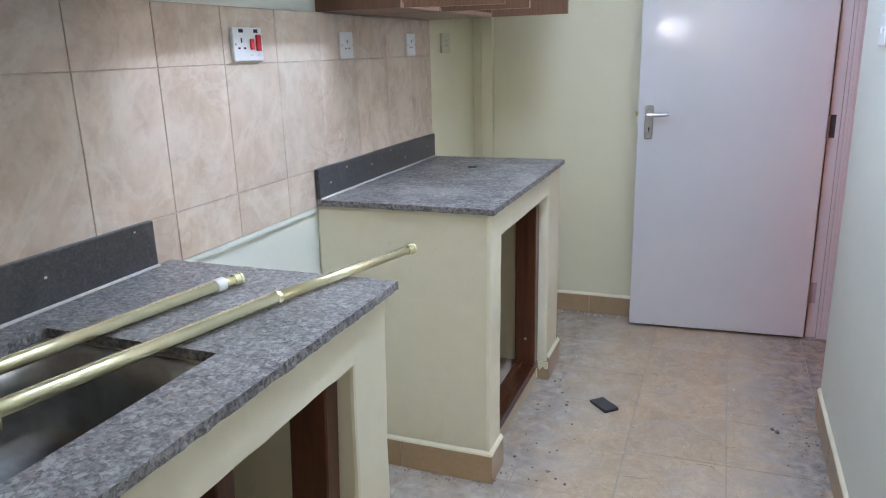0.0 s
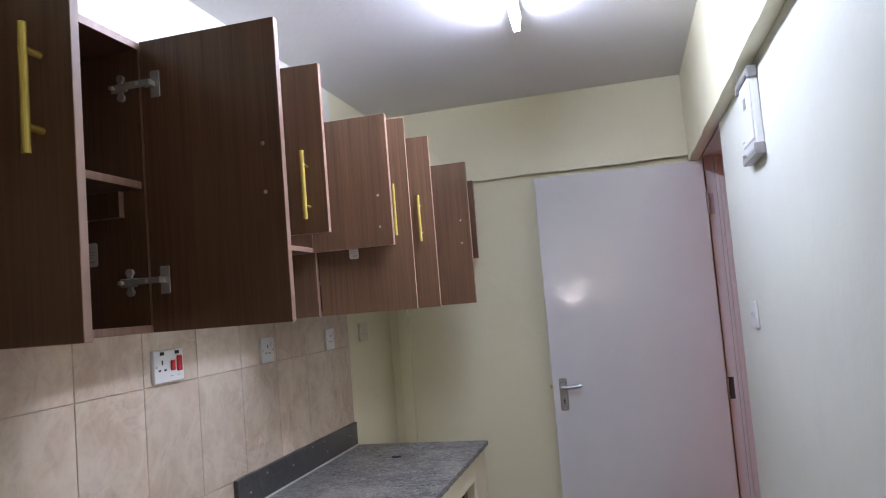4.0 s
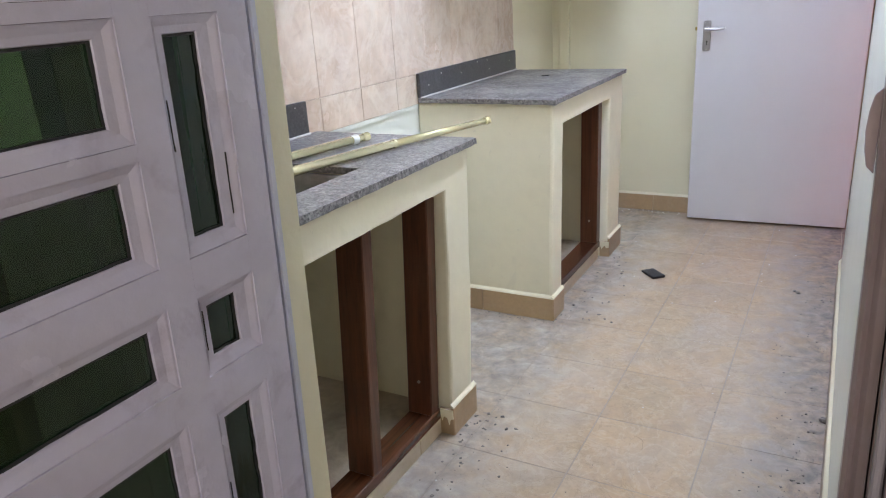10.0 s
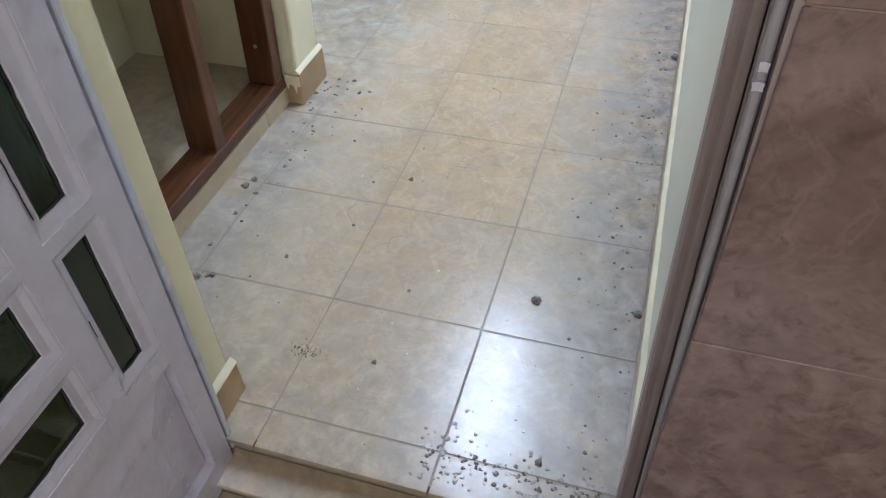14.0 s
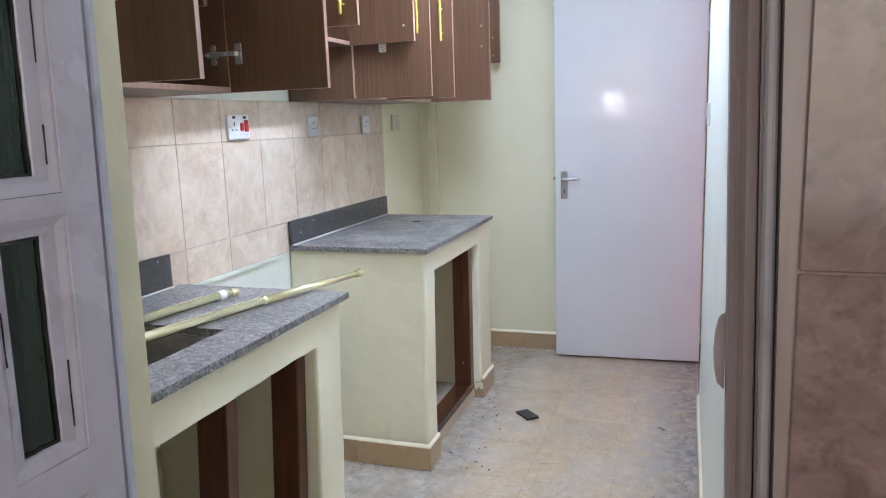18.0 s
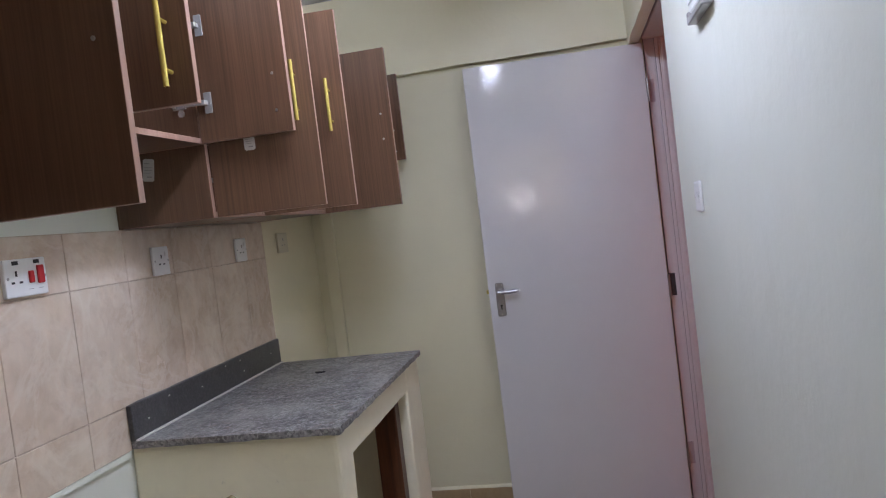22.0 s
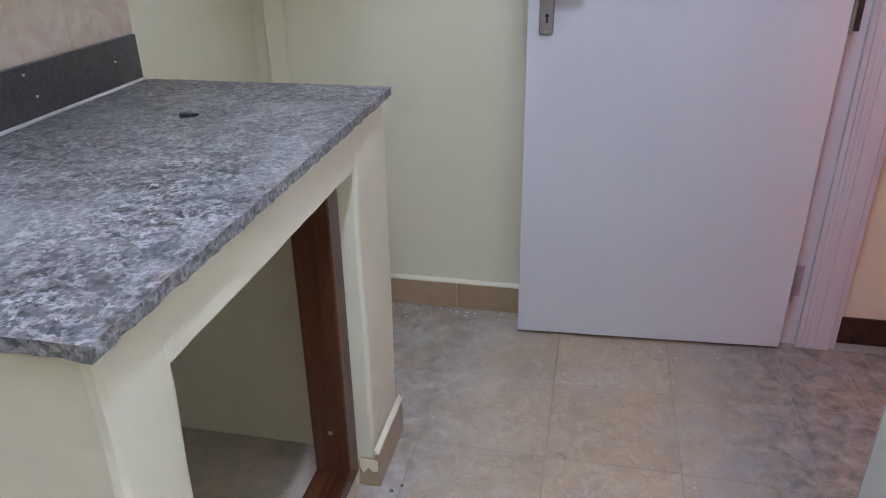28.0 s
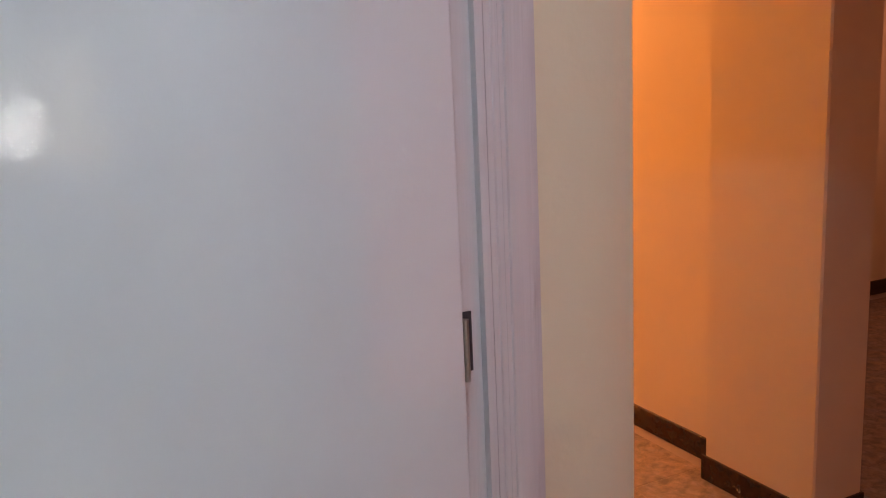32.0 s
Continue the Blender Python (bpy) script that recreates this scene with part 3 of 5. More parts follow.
def timber_frame(y0, y1, head, mullions, stiles, label, slope):
    t = thing("cupboard_frame", (0, 0, 0), label, "door frame")
    xa, xb = -0.635, -0.552
    own = box(xa, xb, y0, y1, 0.0525, 0.088, 0.003)
    part("sill", own, TIMBER_RAIL, t)
    for a, e in stiles:
        own = box(xa, xb, a, e, 0.0885, head, 0.003)
        for v in own.verts:
            v.co.y += (v.co.z - 0.13) * slope
        part("stile", own, TIMBER, t)
    for a, e in mullions:
        own = box(xa, xb, a, e, 0.0885, head, 0.003)
        for v in own.verts:
            v.co.y += (v.co.z - 0.13) * slope
        part("mullion", own, TIMBER, t)
    bolt = bmesh.new()
    for a, e in stiles:
        rod((-0.59, a, 0.20), (-0.59, a - 0.003, 0.20), 0.005, bolt, 10)
    part("screw", bolt, STEEL, t)
    return t


timber_frame(0.425, 1.150, 0.778, [(0.780, 0.824)], [(1.098, 1.145)], "red-brown timber frame set in the counter opening", 0.085)
timber_frame(2.20, 2.815, 0.790, [], [(2.760, 2.815)], "red-brown timber frame in the far counter opening", 0.02)


def slab(name, y0, y1, z1, hole, label, top=None):
    """A granite worktop with rough cut edges, and a sink cut-out where hole gives x0, x1, y0, y1."""
    x0, x1, z0 = LEFT + 0.012, -0.503, z1 - 0.019
    own = bmesh.new()
    if hole:
        hx0, hx1, hy0, hy1 = hole
        for q in ((x0, x1, y0, hy0), (x0, x1, hy1, y1), (x0, hx0, hy0, hy1), (hx1, x1, hy0, hy1)):
            box(*q, z0, z1, bm=own)
        bmesh.ops.remove_doubles(own, verts=own.verts, dist=0.0005)
        # drop the inner faces where two pieces meet
        seen = {}
        for f in own.faces:
            c = f.calc_center_median()
            seen.setdefault((round(c.x, 3), round(c.y, 3), round(c.z, 3)), []).append(f)
        bmesh.ops.delete(own, geom=[f for fs in seen.values() if len(fs) > 1 for f in fs], context="FACES")
    else:
        box(x0, x1, y0, y1, z0, z1, bm=own)
    for _ in range(6):
        long = [e for e in own.edges if e.calc_length() > 0.022 and abs(e.verts[0].co.z - e.verts[1].co.z) < 1e-4
                and (min(e.verts[0].co.x, e.verts[1].co.x) > x1 - 0.001 or max(e.verts[0].co.y, e.verts[1].co.y) < y0 + 0.001 or min(e.verts[0].co.y, e.verts[1].co.y) > y1 - 0.001)]
        if not long:
            break
        bmesh.ops.subdivide_edges(own, edges=long, cuts=1)
    for v in own.verts:
        if v.co.x > x1 - 0.001 or v.co.y > y1 - 0.001 or v.co.y < y0 + 0.001:
            low = 0.0045 if v.co.z < z0 + 0.005 else 0.0022
            v.co.x += (random.random() - 0.6) * low * (1.0 if v.co.x > x1 - 0.001 else 0)
            v.co.y += (random.random() - 0.5) * low
            v.co.z += (random.random() - 0.5) * 0.002 if v.co.z < z0 + 0.005 else -random.random() * 0.0012
    bmesh.ops.recalc_face_normals(own, faces=own.faces)
    for f in own.faces:
        f.material_index = 0 if f.normal.z > 0.7 else 1
    t = thing(name, (0, 0, 0), label, "worktop")
    part("worktop_slab", own, [top or GRANITE, GRANITE_RAW], t)
    return t


near_slab = slab("granite_worktop", 0.217, 1.385, 0.885, (-1.0, -0.628, 0.46, 0.958), "grey speckled granite worktop with a sink cut-out")
far_slab = slab("granite_worktop", 2.062, 3.066, 0.892, None, "dusty grey granite worktop on the far counter", DUSTY_GRANITE)
for t, y0, y1, z in ((near_slab, 0.217, 1.332, 0.885), (far_slab, 2.058, 3.056, 0.892)):
    own = box(LEFT + 0.0125, -1.080, y0, y1, z + 0.0015, 0.992, 0.002)
    own = uneven(own, 0.08, 0.002, 20.0, lambda c: c.z > 0.95)
    part("splashback", own, GRANITE_DARK, t, "dark granite splashback strip")
    part("joint_line", box(-1.081, -1.074, y0 + 0.004, y1, z + 0.0005, z + 0.006, 0.001), CHIP, t, "white cement joint")
    for _ in range(7):
        y = random.uniform(y0 + 0.05, y1 - 0.05)
        h = random.uniform(z + 0.03, 0.985)
        s = random.uniform(0.003, 0.007)
        part("cement_spot", box(-1.0805, -1.0785, y, y + s, h, h + s * 0.8), CHIP, t)
own = bmesh.new()
prism([(-0.818 + 0.017 * math.cos(a) * (1 + 0.3 * math.sin(3 * a)), 2.785 + 0.013 * math.sin(a) * (1 + 0.3 * math.cos(2 * a))) for a in [i * math.tau / 14 for i in range(14)]], 0.8925, 0.896, bm=own)
tagged(finish("dirt_crumb", own, LEATHER), "small dark crumb of dirt on the granite worktop", "debris")


# the sink
def sink():
    t = thing("sink", (0, 0, 0), "dusty dark stainless steel sink under the granite cut-out", "sink")
    x0, x1, y0, y1 = -0.985, -0.640, 0.47, 0.925
    rings = []
    own = bmesh.new()
    for z, inset, r in ((0.8652, -0.03, 0.10), (0.8647, 0.0, 0.09), (0.80, 0.006, 0.085), (0.735, 0.012, 0.08), (0.715, 0.022, 0.075), (0.705, 0.05, 0.06), (0.703, 0.15, 0.02)):
        ring = []
        a0, a1, c0, c1 = x0 + inset, x1 - inset, y0 + inset, y1 - inset
        for cx, cy, start in ((a1 - r, c1 - r, 0), (a0 + r, c1 - r, 90), (a0 + r, c0 + r, 180), (a1 - r, c0 + r, 270)):
            for i in range(7):
                a = radians(start + 15 * i)
                ring.append(own.verts.new((cx + r * math.cos(a), cy + r * math.sin(a), z)))
        rings.append(ring)
    for lo, hi in zip(rings, rings[1:]):
        for i in range(len(lo)):
            own.faces.new((lo[i], lo[(i + 1) % len(lo)], hi[(i + 1) % len(lo)], hi[i]))
    own.faces.new(rings[-1])
    part("basin", own, SINK, t, smooth=True)
    part("drain", rod((-0.81, 0.70, 0.7035), (-0.81, 0.70, 0.706), 0.042, sides=24), STEEL, t)
    return t


sink()


# brass curtain rods lying across the sink
def curtain_rod(a, joint, e, r, label):
    """A telescopic tube; joint is where the thinner tube begins, or where the white end ring sits."""
    t = thing("curtain_rod", a, label, "curtain rod", "brass rods on the worktop")
    o = -Vector(a)
    joint, e = Vector(joint) + o, Vector(e) + o
    part("thick_tube", rod((0, 0, 0), joint, r, sides=28), BRASS, t, smooth=True)
    d = (e - joint).normalized()
    part("collar", rod(joint - d * 0.006, joint + d * 0.003, r * 1.05, sides=24), BRASS, t)
    part("thin_tube", rod(joint, e - d * 0.016, r * 0.82, sides=28), BRASS, t, smooth=True)
    own = rod(e - d * 0.020, e - d * 0.006, r * 0.93, sides=24)
    rod(e - d * 0.006, e, r * 1.02, own, 24)
    part("end_cap", own, BRASS, t)
    return t


curtain_rod((-0.862, 0.26, 0.8985), (-0.662, 1.184, 0.901), (-0.550, 1.570, 0.903), 0.0130, "long telescopic brass curtain rod jutting past the worktop")
t = curtain_rod((-0.985, 0.26, 0.8985), (-0.821, 1.212, 0.9005), (-0.808, 1.268, 0.9005), 0.0130, "telescopic brass curtain rod across the sink")
own = rod((0.1625, 0.943, 0.002), (0.1662, 0.965, 0.002), 0.0143, sides=24)
part("end_ring", own, WHITE_PLASTIC, t, "white plastic ring near the rod's end")


def curtain_ring(x, y, z, big, small):
    """A ring threaded on the rod, hanging over the sink."""
    own = bmesh.new()
    loops = []
    for i in range(28):
        a = i * math.tau / 28
        loop = []
        for k in range(8):
            q = k * math.tau / 8
            loop.append(own.verts.new((math.cos(a) * (big + small * math.cos(q)), small * math.sin(q), math.sin(a) * (big + small * math.cos(q)))))
        loops.append(loop)
    for i in range(28):
        for k in range(8):
            own.faces.new((loops[i][k], loops[(i + 1) % 28][k], loops[(i + 1) % 28][(k + 1) % 8], loops[i][(k + 1) % 8]))
    ob = finish("curtain_ring", own, BRASS, smooth=True)
    ob.matrix_basis = pose(x, y, z, 0, 0, -12)
    tagged(ob, "brass curtain ring threaded on the long rod", "curtain ring")


curtain_ring(-0.7745, 0.680, 0.8905, 0.0210, 0.0016)


# ---- wall cabinets ----
XB, XF = LEFT + 0.002, -0.815
BOARD = 0.016


def board(name, x0, x1, y0, y1, z0, z1, parent, label=""):
    """A melamine board with paler edging on its narrow faces."""
    own = box(x0, x1, y0, y1, z0, z1, 0.0008)
    thin = min((x1 - x0, "x"), (y1 - y0, "y"), (z1 - z0, "z"))[1]
    for f in own.faces:
        f.material_index = 0 if abs(along(f.normal, thin)) > 0.9 else 1
    return part(name, own, [WALNUT, WALNUT_EDGE], parent, label)


def along(v, axis):
    return {"x": v.x, "y": v.y, "z": v.z}[axis]


def carcass(y0, y1, z0, z1, shelf, label):
    t = thing("wall_cabinet", (0, 0, 0), label, "cabinet", "row of walnut wall cabinets")
    board("side_panel", XB, XF, y0, y0 + BOARD, z0, z1, t)
    board("side_panel", XB, XF, y1 - BOARD, y1, z0, z1, t)
    board("top_panel", XB, XF, y0 + BOARD, y1 - BOARD, z1 - BOARD, z1 - 0.0005, t)
    board("bottom_panel", XB, XF, y0 + BOARD, y1 - BOARD, z0 + 0.0005, z0 + BOARD, t)
    board("back_panel", XB, XB + 0.006, y0 + BOARD, y1 - BOARD, z0 + BOARD, z1 - BOARD, t)
    if shelf:
        board("shelf", XB + 0.006, XF - 0.006, y0 + BOARD, y1 - BOARD, shelf, shelf + BOARD, t)
        board("shelf_cleat", XB + 0.03, XF - 0.05, y1 - BOARD - 0.0165, y1 - BOARD - 0.0005, shelf - 0.055, shelf - 0.0005, t)
    return t


def pull_handle(parent, u, z0, z1, side):
    """A bar handle on a door's face; u is the place along the door."""
    zs = (z0 + z1) / 2 - 0.048, (z0 + z1) / 2 + 0.048
    h = part("handle", rod((u, side * 0.036, z0), (u, side * 0.036, z1), 0.0056, sides=14), GOLD, parent, "gold bar handle")
    for z in zs:
        part("handle_post", rod((u, side * 0.0085, z), (u, side * 0.034, z), 0.0050, sides=10), GOLD, h)


def cup_hinge(parent, z, side):
    """A concealed hinge: cup plate on the door, arm, and plate on the cabinet's side."""
    own = prism([(0.024, z - 0.028), (0.044, z - 0.028), (0.046, z - 0.026), (0.046, z + 0.026), (0.044, z + 0.028), (0.024, z + 0.028)], side * 0.0085, side * 0.011, "y", 0.0008)
    h = part("hinge", own, HINGE_METAL, parent, "steel concealed hinge")
    own = rod((0.036, side * 0.0105, z), (0.036, side * 0.0120, z), 0.008, sides=14)
    part("hinge_cup", own, HINGE_METAL, h)
    own = box(-0.026, 0.036, side * 0.024 - 0.006, side * 0.024 + 0.005, z - 0.0065, z + 0.0065, 0.002)
    box(0.014, 0.036, min(side * 0.011, side * 0.026), max(side * 0.011, side * 0.026), z - 0.006, z + 0.006, 0.001, own)
    part("hinge_arm", own, HINGE_METAL, h)
    own = box(-0.066, -0.026, side * 0.017 - 0.003, side * 0.017 + 0.003, z - 0.009, z + 0.009, 0.002)
    box(-0.050, -0.036, side * 0.016 - 0.0025, side * 0.016 + 0.0025, z - 0.018, z + 0.018, 0.003, own)
    for dz in (-0.020, 0.020):
        rod((-0.043, side * 0.012, z + dz), (-0.043, side * 0.019, z + dz), 0.0085, own, 12)
    part("hinge_plate", own, HINGE_METAL, h)
    for u in (-0.058, 0.006):
        part("screw", rod((u, side * 0.019, z), (u, side * 0.0305, z), 0.0042, sides=10), STEEL, h)


def open_door(cabinet, hinge, free, z0, z1, kind):
    """A cabinet door from its hinge edge to its free edge. kind: outer, inner or shut, for what faces -y."""
    (hx, hy), (fx, fy) = hinge, free
    long = math.hypot(fx - hx, fy - hy)
    own = box(0, long, -0.008, 0.008, z0, z1, 0.0008)
    for f in own.faces:
        f.material_index = 0 if abs(f.normal.y) > 0.9 else 1
    me = bpy.data.meshes.new("cabinet_door")
    bmesh.ops.recalc_face_normals(own, faces=own.faces)
    own.to_mesh(me)
    own.free()
    me.materials.append(WALNUT), me.materials.append(WALNUT_EDGE)
    d = new("cabinet_door", me)
    d.parent = cabinet
    d.matrix_basis = pose(hx, hy, 0, 0, 0, math.degrees(math.atan2(fy - hy, fx - hx)))
    if kind in ("outer", "shut"):
        pull_handle(d, long - 0.045, 1.70, 1.862, -1)
    else:
        pull_handle(d, long - 0.040, 1.695, 1.857, 1)
        for z in (1.727, 1.824):
            part("screw", rod((long - 0.040, -0.008, z), (long - 0.040, -0.0105, z), 0.0042, sides=10, r2=0.003), STEEL, d)
    for z in (z0 + 0.105, z1 - 0.095) if kind != "shut" else ():
        cup_hinge(d, z, 1 if kind in ("outer", "shut") else -1)
    return d


Z0, Z1, ZS = 1.469, 2.075, 1.669
cab_a = carcass(0.222, 0.762, Z0, Z1, 1.76, "walnut wall cabinet with closed doors")
open_door(cab_a, (XF + 0.010, 0.226), (XF + 0.010, 0.489), Z0, Z1, "shut")
open_door(cab_a, (XF + 0.010, 0.492), (XF + 0.010, 0.752), Z0, Z1, "shut")
cab_b = carcass(0.765, 1.345, Z0, Z1, 1.765, "open walnut wall cabinet with two doors swung wide")
open_door(cab_b, (XF + 0.004, 0.775), (-0.508, 0.793), Z0, Z1, "outer")
open_door(cab_b, (XF + 0.004, 1.337), (-0.502, 1.337), Z0, Z1, "inner")
cab_c0 = carcass(1.347, 1.598, ZS, Z1, 0, "short walnut wall cabinet, door closed")
open_door(cab_c0, (XF + 0.010, 1.350), (XF + 0.010, 1.594), ZS, Z1, "shut")
cab_c = carcass(1.600, 2.150, ZS, Z1, 0, "short walnut wall cabinet with both doors open")
open_door(cab_c, (XF + 0.004, 1.612), (-0.537, 1.626), ZS, Z1, "outer")
open_door(cab_c, (XF + 0.004, 2.140), (-0.546, 2.136), ZS, Z1, "inner")
cab_d = carcass(2.152, 2.470, Z0, Z1, 1.765, "walnut wall cabinet with its door standing open")
open_door(cab_d, (XF + 0.004, 2.172), (-0.512, 2.218), Z0, Z1, "outer")
cab_e = carcass(2.472, 3.070, Z0, Z1, 1.765, "walnut wall cabinet with two open doors")
open_door(cab_e, (XF + 0.004, 2.484), (-0.511, 2.501), Z0, Z1, "outer")
open_door(cab_e, (XF + 0.004, 3.060), (-0.500, 3.060), Z0, Z1, "inner")
cab_f = carcass(3.072, 3.610, 1.687, 2.08, 0, "short walnut wall cabinet over the alcove, open")
open_door(cab_f, (XF + 0.004, 3.598), (-0.580, 3.590), 1.687, 2.08, "inner")


def sticker(place, rz, tilt, w, h, lines, label):
    """A paper label standing upright, facing -y before it is turned by rz, tilted in its own plane."""
    t = new("sticker")
    t.matrix_basis = pose(*place, 0, 0, rz) @ pose(0, 0, 0, 0, tilt, 0)
    tagged(t, label, "sticker")
    own = prism([(-w / 2 + 0.004, -h / 2), (w / 2 - 0.004, -h / 2), (w / 2, -h / 2 + 0.004), (w / 2, h / 2 - 0.004), (w / 2 - 0.004, h / 2), (-w / 2 + 0.004, h / 2), (-w / 2, h / 2 - 0.004), (-w / 2, -h / 2 + 0.004)], 0, 0.0006, "y")
    part("paper", own, PAPER, t)
    for u0, u1, v, thick in lines:
        part("text_line", box(u0 * w, u1 * w, -0.0006, -0.0001, v * h - thick, v * h + thick), INK, t)
    return t


BARS = [(-0.38, 0.10, 0.30, 0.0012), (-0.38, 0.30, 0.12, 0.0007), (-0.38, 0.34, 0.0, 0.0007), (-0.38, 0.22, -0.12, 0.0007), (-0.10, 0.30, -0.30, 0.0016)]
sticker((-0.681, 0.7735, 1.669), 3.3, -60, 0.071, 0.031, BARS, "white paper label stuck askew on a cabinet door")
sticker((-0.697, 2.1795, 1.664), 8.7, 0, 0.030, 0.048, BARS, "small white paper label on a cabinet door")
sticker((-0.990, 2.1515, 1.622), 0, 8, 0.034, 0.062, BARS, "white paper label on a cabinet side")
sticker((-0.955, 1.3283, 1.640), 0, 0, 0.040, 0.050, BARS, "white paper label inside the open cabinet")


# ---- electrical plates ----
def cooker_unit():
    t = thing("cooker_switch", (LEFT + 0.011, 1.761, 1.373), "white cooker control unit with red switches and a socket", "socket")
    part("plate", box(0, 0.012, -0.064, 0.064, -0.043, 0.043, 0.003, steps=2), WHITE_PLASTIC, t)
    for y, w, h, z in ((0.012, 0.0075, 0.014, 0.0), (0.041, 0.010, 0.021, 0.004)):
        part("rocker", box(0.012, 0.0185, y - w, y + w, z - h, z + h, 0.002), RED, t, "red rocker switch")
    for y in (-0.030, 0.035):
        part("indicator_window", box(0.0115, 0.0130, y - 0.009, y + 0.009, 0.0295, 0.0385, 0.0004), BLACK, t)
    for y, z, w, h in ((-0.030, 0.010, 0.0028, 0.006), (-0.042, -0.010, 0.005, 0.0024), (-0.018, -0.010, 0.005, 0.0024)):
        part("socket_hole", box(0.0115, 0.0124, y - w, y + w, z - h, z + h), BLACK, t)
    for y in (-0.056, 0.057):
        part("screw", rod((0.0115, y, 0.0), (0.0132, y, 0.0), 0.0032, sides=10), STEEL, t)
    for y in (0.010, 0.041):
        part("text_line", box(0.0119, 0.0123, y - 0.007, y + 0.007, -0.0285, -0.0270), INK, t)


def socket(y, z, label):
    t = thing("wall_socket", (LEFT + 0.011, y, z), label, "socket", "single sockets on the tiled wall")
    part("plate", box(0, 0.010, -0.042, 0.042, -0.043, 0.043, 0.003, steps=2), WHITE_PLASTIC, t)
    for yy, zz, w, h in ((0.0, 0.013, 0.0026, 0.0055), (-0.0115, -0.010, 0.0045, 0.0022), (0.0115, -0.010, 0.0045, 0.0022)):
        part("socket_hole", box(0.0095, 0.0104, yy - w, yy + w, zz - h, zz + h), BLACK, t)
    part("rocker", box(0.010, 0.0135, 0.018, 0.028, 0.012, 0.028, 0.001), WHITE_PLASTIC, t)
    for yy in (-0.035, 0.035):
        part("screw", rod((0.0095, yy, 0), (0.0112, yy, 0), 0.003, sides=10), STEEL, t)


cooker_unit()
socket(2.312, 1.368, "white single wall socket on beige tiles")
socket(2.850, 1.368, "white single wall socket on beige tiles")
t = thing("blank_plate", (LEFT + 0.0005, 3.27, 1.374), "cream painted-over socket plate in the alcove", "socket")
part("plate", box(0, 0.011, -0.052, 0.052, -0.043, 0.043, 0.003, steps=2), CREAM_PLASTIC, t)
for yy, zz, w, h in ((0.0, 0.013, 0.003, 0.006), (-0.013, -0.010, 0.005, 0.0025), (0.013, -0.010, 0.005, 0.0025)):
    part("socket_hole", box(0.0105, 0.0113, yy - w, yy + w, zz - h, zz + h), GREY_PLASTIC, t)


def light_switch(y, z, gangs, label, deep=1.0):
    t = thing("light_switch", (RIGHT - 0.0005, y, z), label, "switch", "light switches on the side wall")
    own = box(-0.017, 0, -0.043, 0.043, -0.044, 0.044, 0.007, steps=3)
    part("plate", own, WHITE_PLASTIC, t)
    for g in gangs:
        own = prism([(-0.0165, -0.013), (-0.0165, 0.013), (-0.019, 0.0125), (-0.025, 0.002), (-0.020, -0.0125)], g - 0.006, g + 0.006, "y", 0.001)
        part("rocker", own, WHITE_PLASTIC, t)
    for yy in (-0.033, 0.033):
        part("screw", rod((-0.0165, yy, 0), (-0.0182, yy, 0), 0.0035, sides=10), STEEL, t)
    t.scale = (deep, 1, 1)
    return t


light_switch(0.478, 1.335, (-0.008, 0.008), "white two-gang light switch on the cream wall", 0.8)
light_switch(2.485, 1.365, (0.0,), "white light switch beside the doorway", 0.6)


def consumer_unit():
    t = thing("consumer_unit", (RIGHT - 0.0005, 2.15, 1.915), "white distribution box with grey end caps under the beam", "fuse box")
    part("body", box(-0.020, 0, -0.098, 0.098, -0.092, 0.100, 0.005, steps=2), WHITE_PLASTIC, t)
    part("cover", box(-0.024, -0.0203, -0.090, 0.090, -0.072, 0.084, 0.002), WHITE_PLASTIC, t)
    part("window", box(-0.0256, -0.0241, -0.022, 0.010, 0.022, 0.052, 0.001), GREY_PLASTIC, t, "small smoked breaker window")
    for s in (-1, 1):
        own = prism([(-0.104, s * 0.118), (0.104, s * 0.118), (0.104, s * 0.086), (0.088, s * 0.086), (0.084, s * 0.100), (-0.084, s * 0.100), (-0.088, s * 0.086), (-0.104, s * 0.086)], -0.027, -0.0005, "x", 0.003)
        part("end_cap", own, GREY_PLASTIC, t, "grey plastic end cap")
    for y in (0.06, 0.075):
        part("text_line", box(-0.0247, -0.0241, y - 0.004, y + 0.004, -0.058, -0.054), INK, t)


consumer_unit()


# ---- ceiling light ----
def tube_light():
    t = thing("fluorescent_light", (-0.125, 1.93, TOP), "lit white fluorescent batten on the ceiling", "ceiling light", rz=3.6)
    part("batten", box(-0.020, 0.020, -0.60, 0.60, -0.042, -0.001, 0.004), WHITE_PLASTIC, t)
    for s in (-1, 1):
        part("tube_holder", box(-0.012, 0.012, s * 0.598 - 0.010, s * 0.598 + 0.010, -0.078, -0.041, 0.003), WHITE_PLASTIC, t)
    part("tube", rod((0, -0.587, -0.062), (0, 0.587, -0.062), 0.013, sides=16), TUBE, t, "glowing white tube")


tube_light()
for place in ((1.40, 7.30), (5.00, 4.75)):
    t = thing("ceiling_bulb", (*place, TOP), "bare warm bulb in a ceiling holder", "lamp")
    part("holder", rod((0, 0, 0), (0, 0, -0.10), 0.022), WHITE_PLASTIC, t)


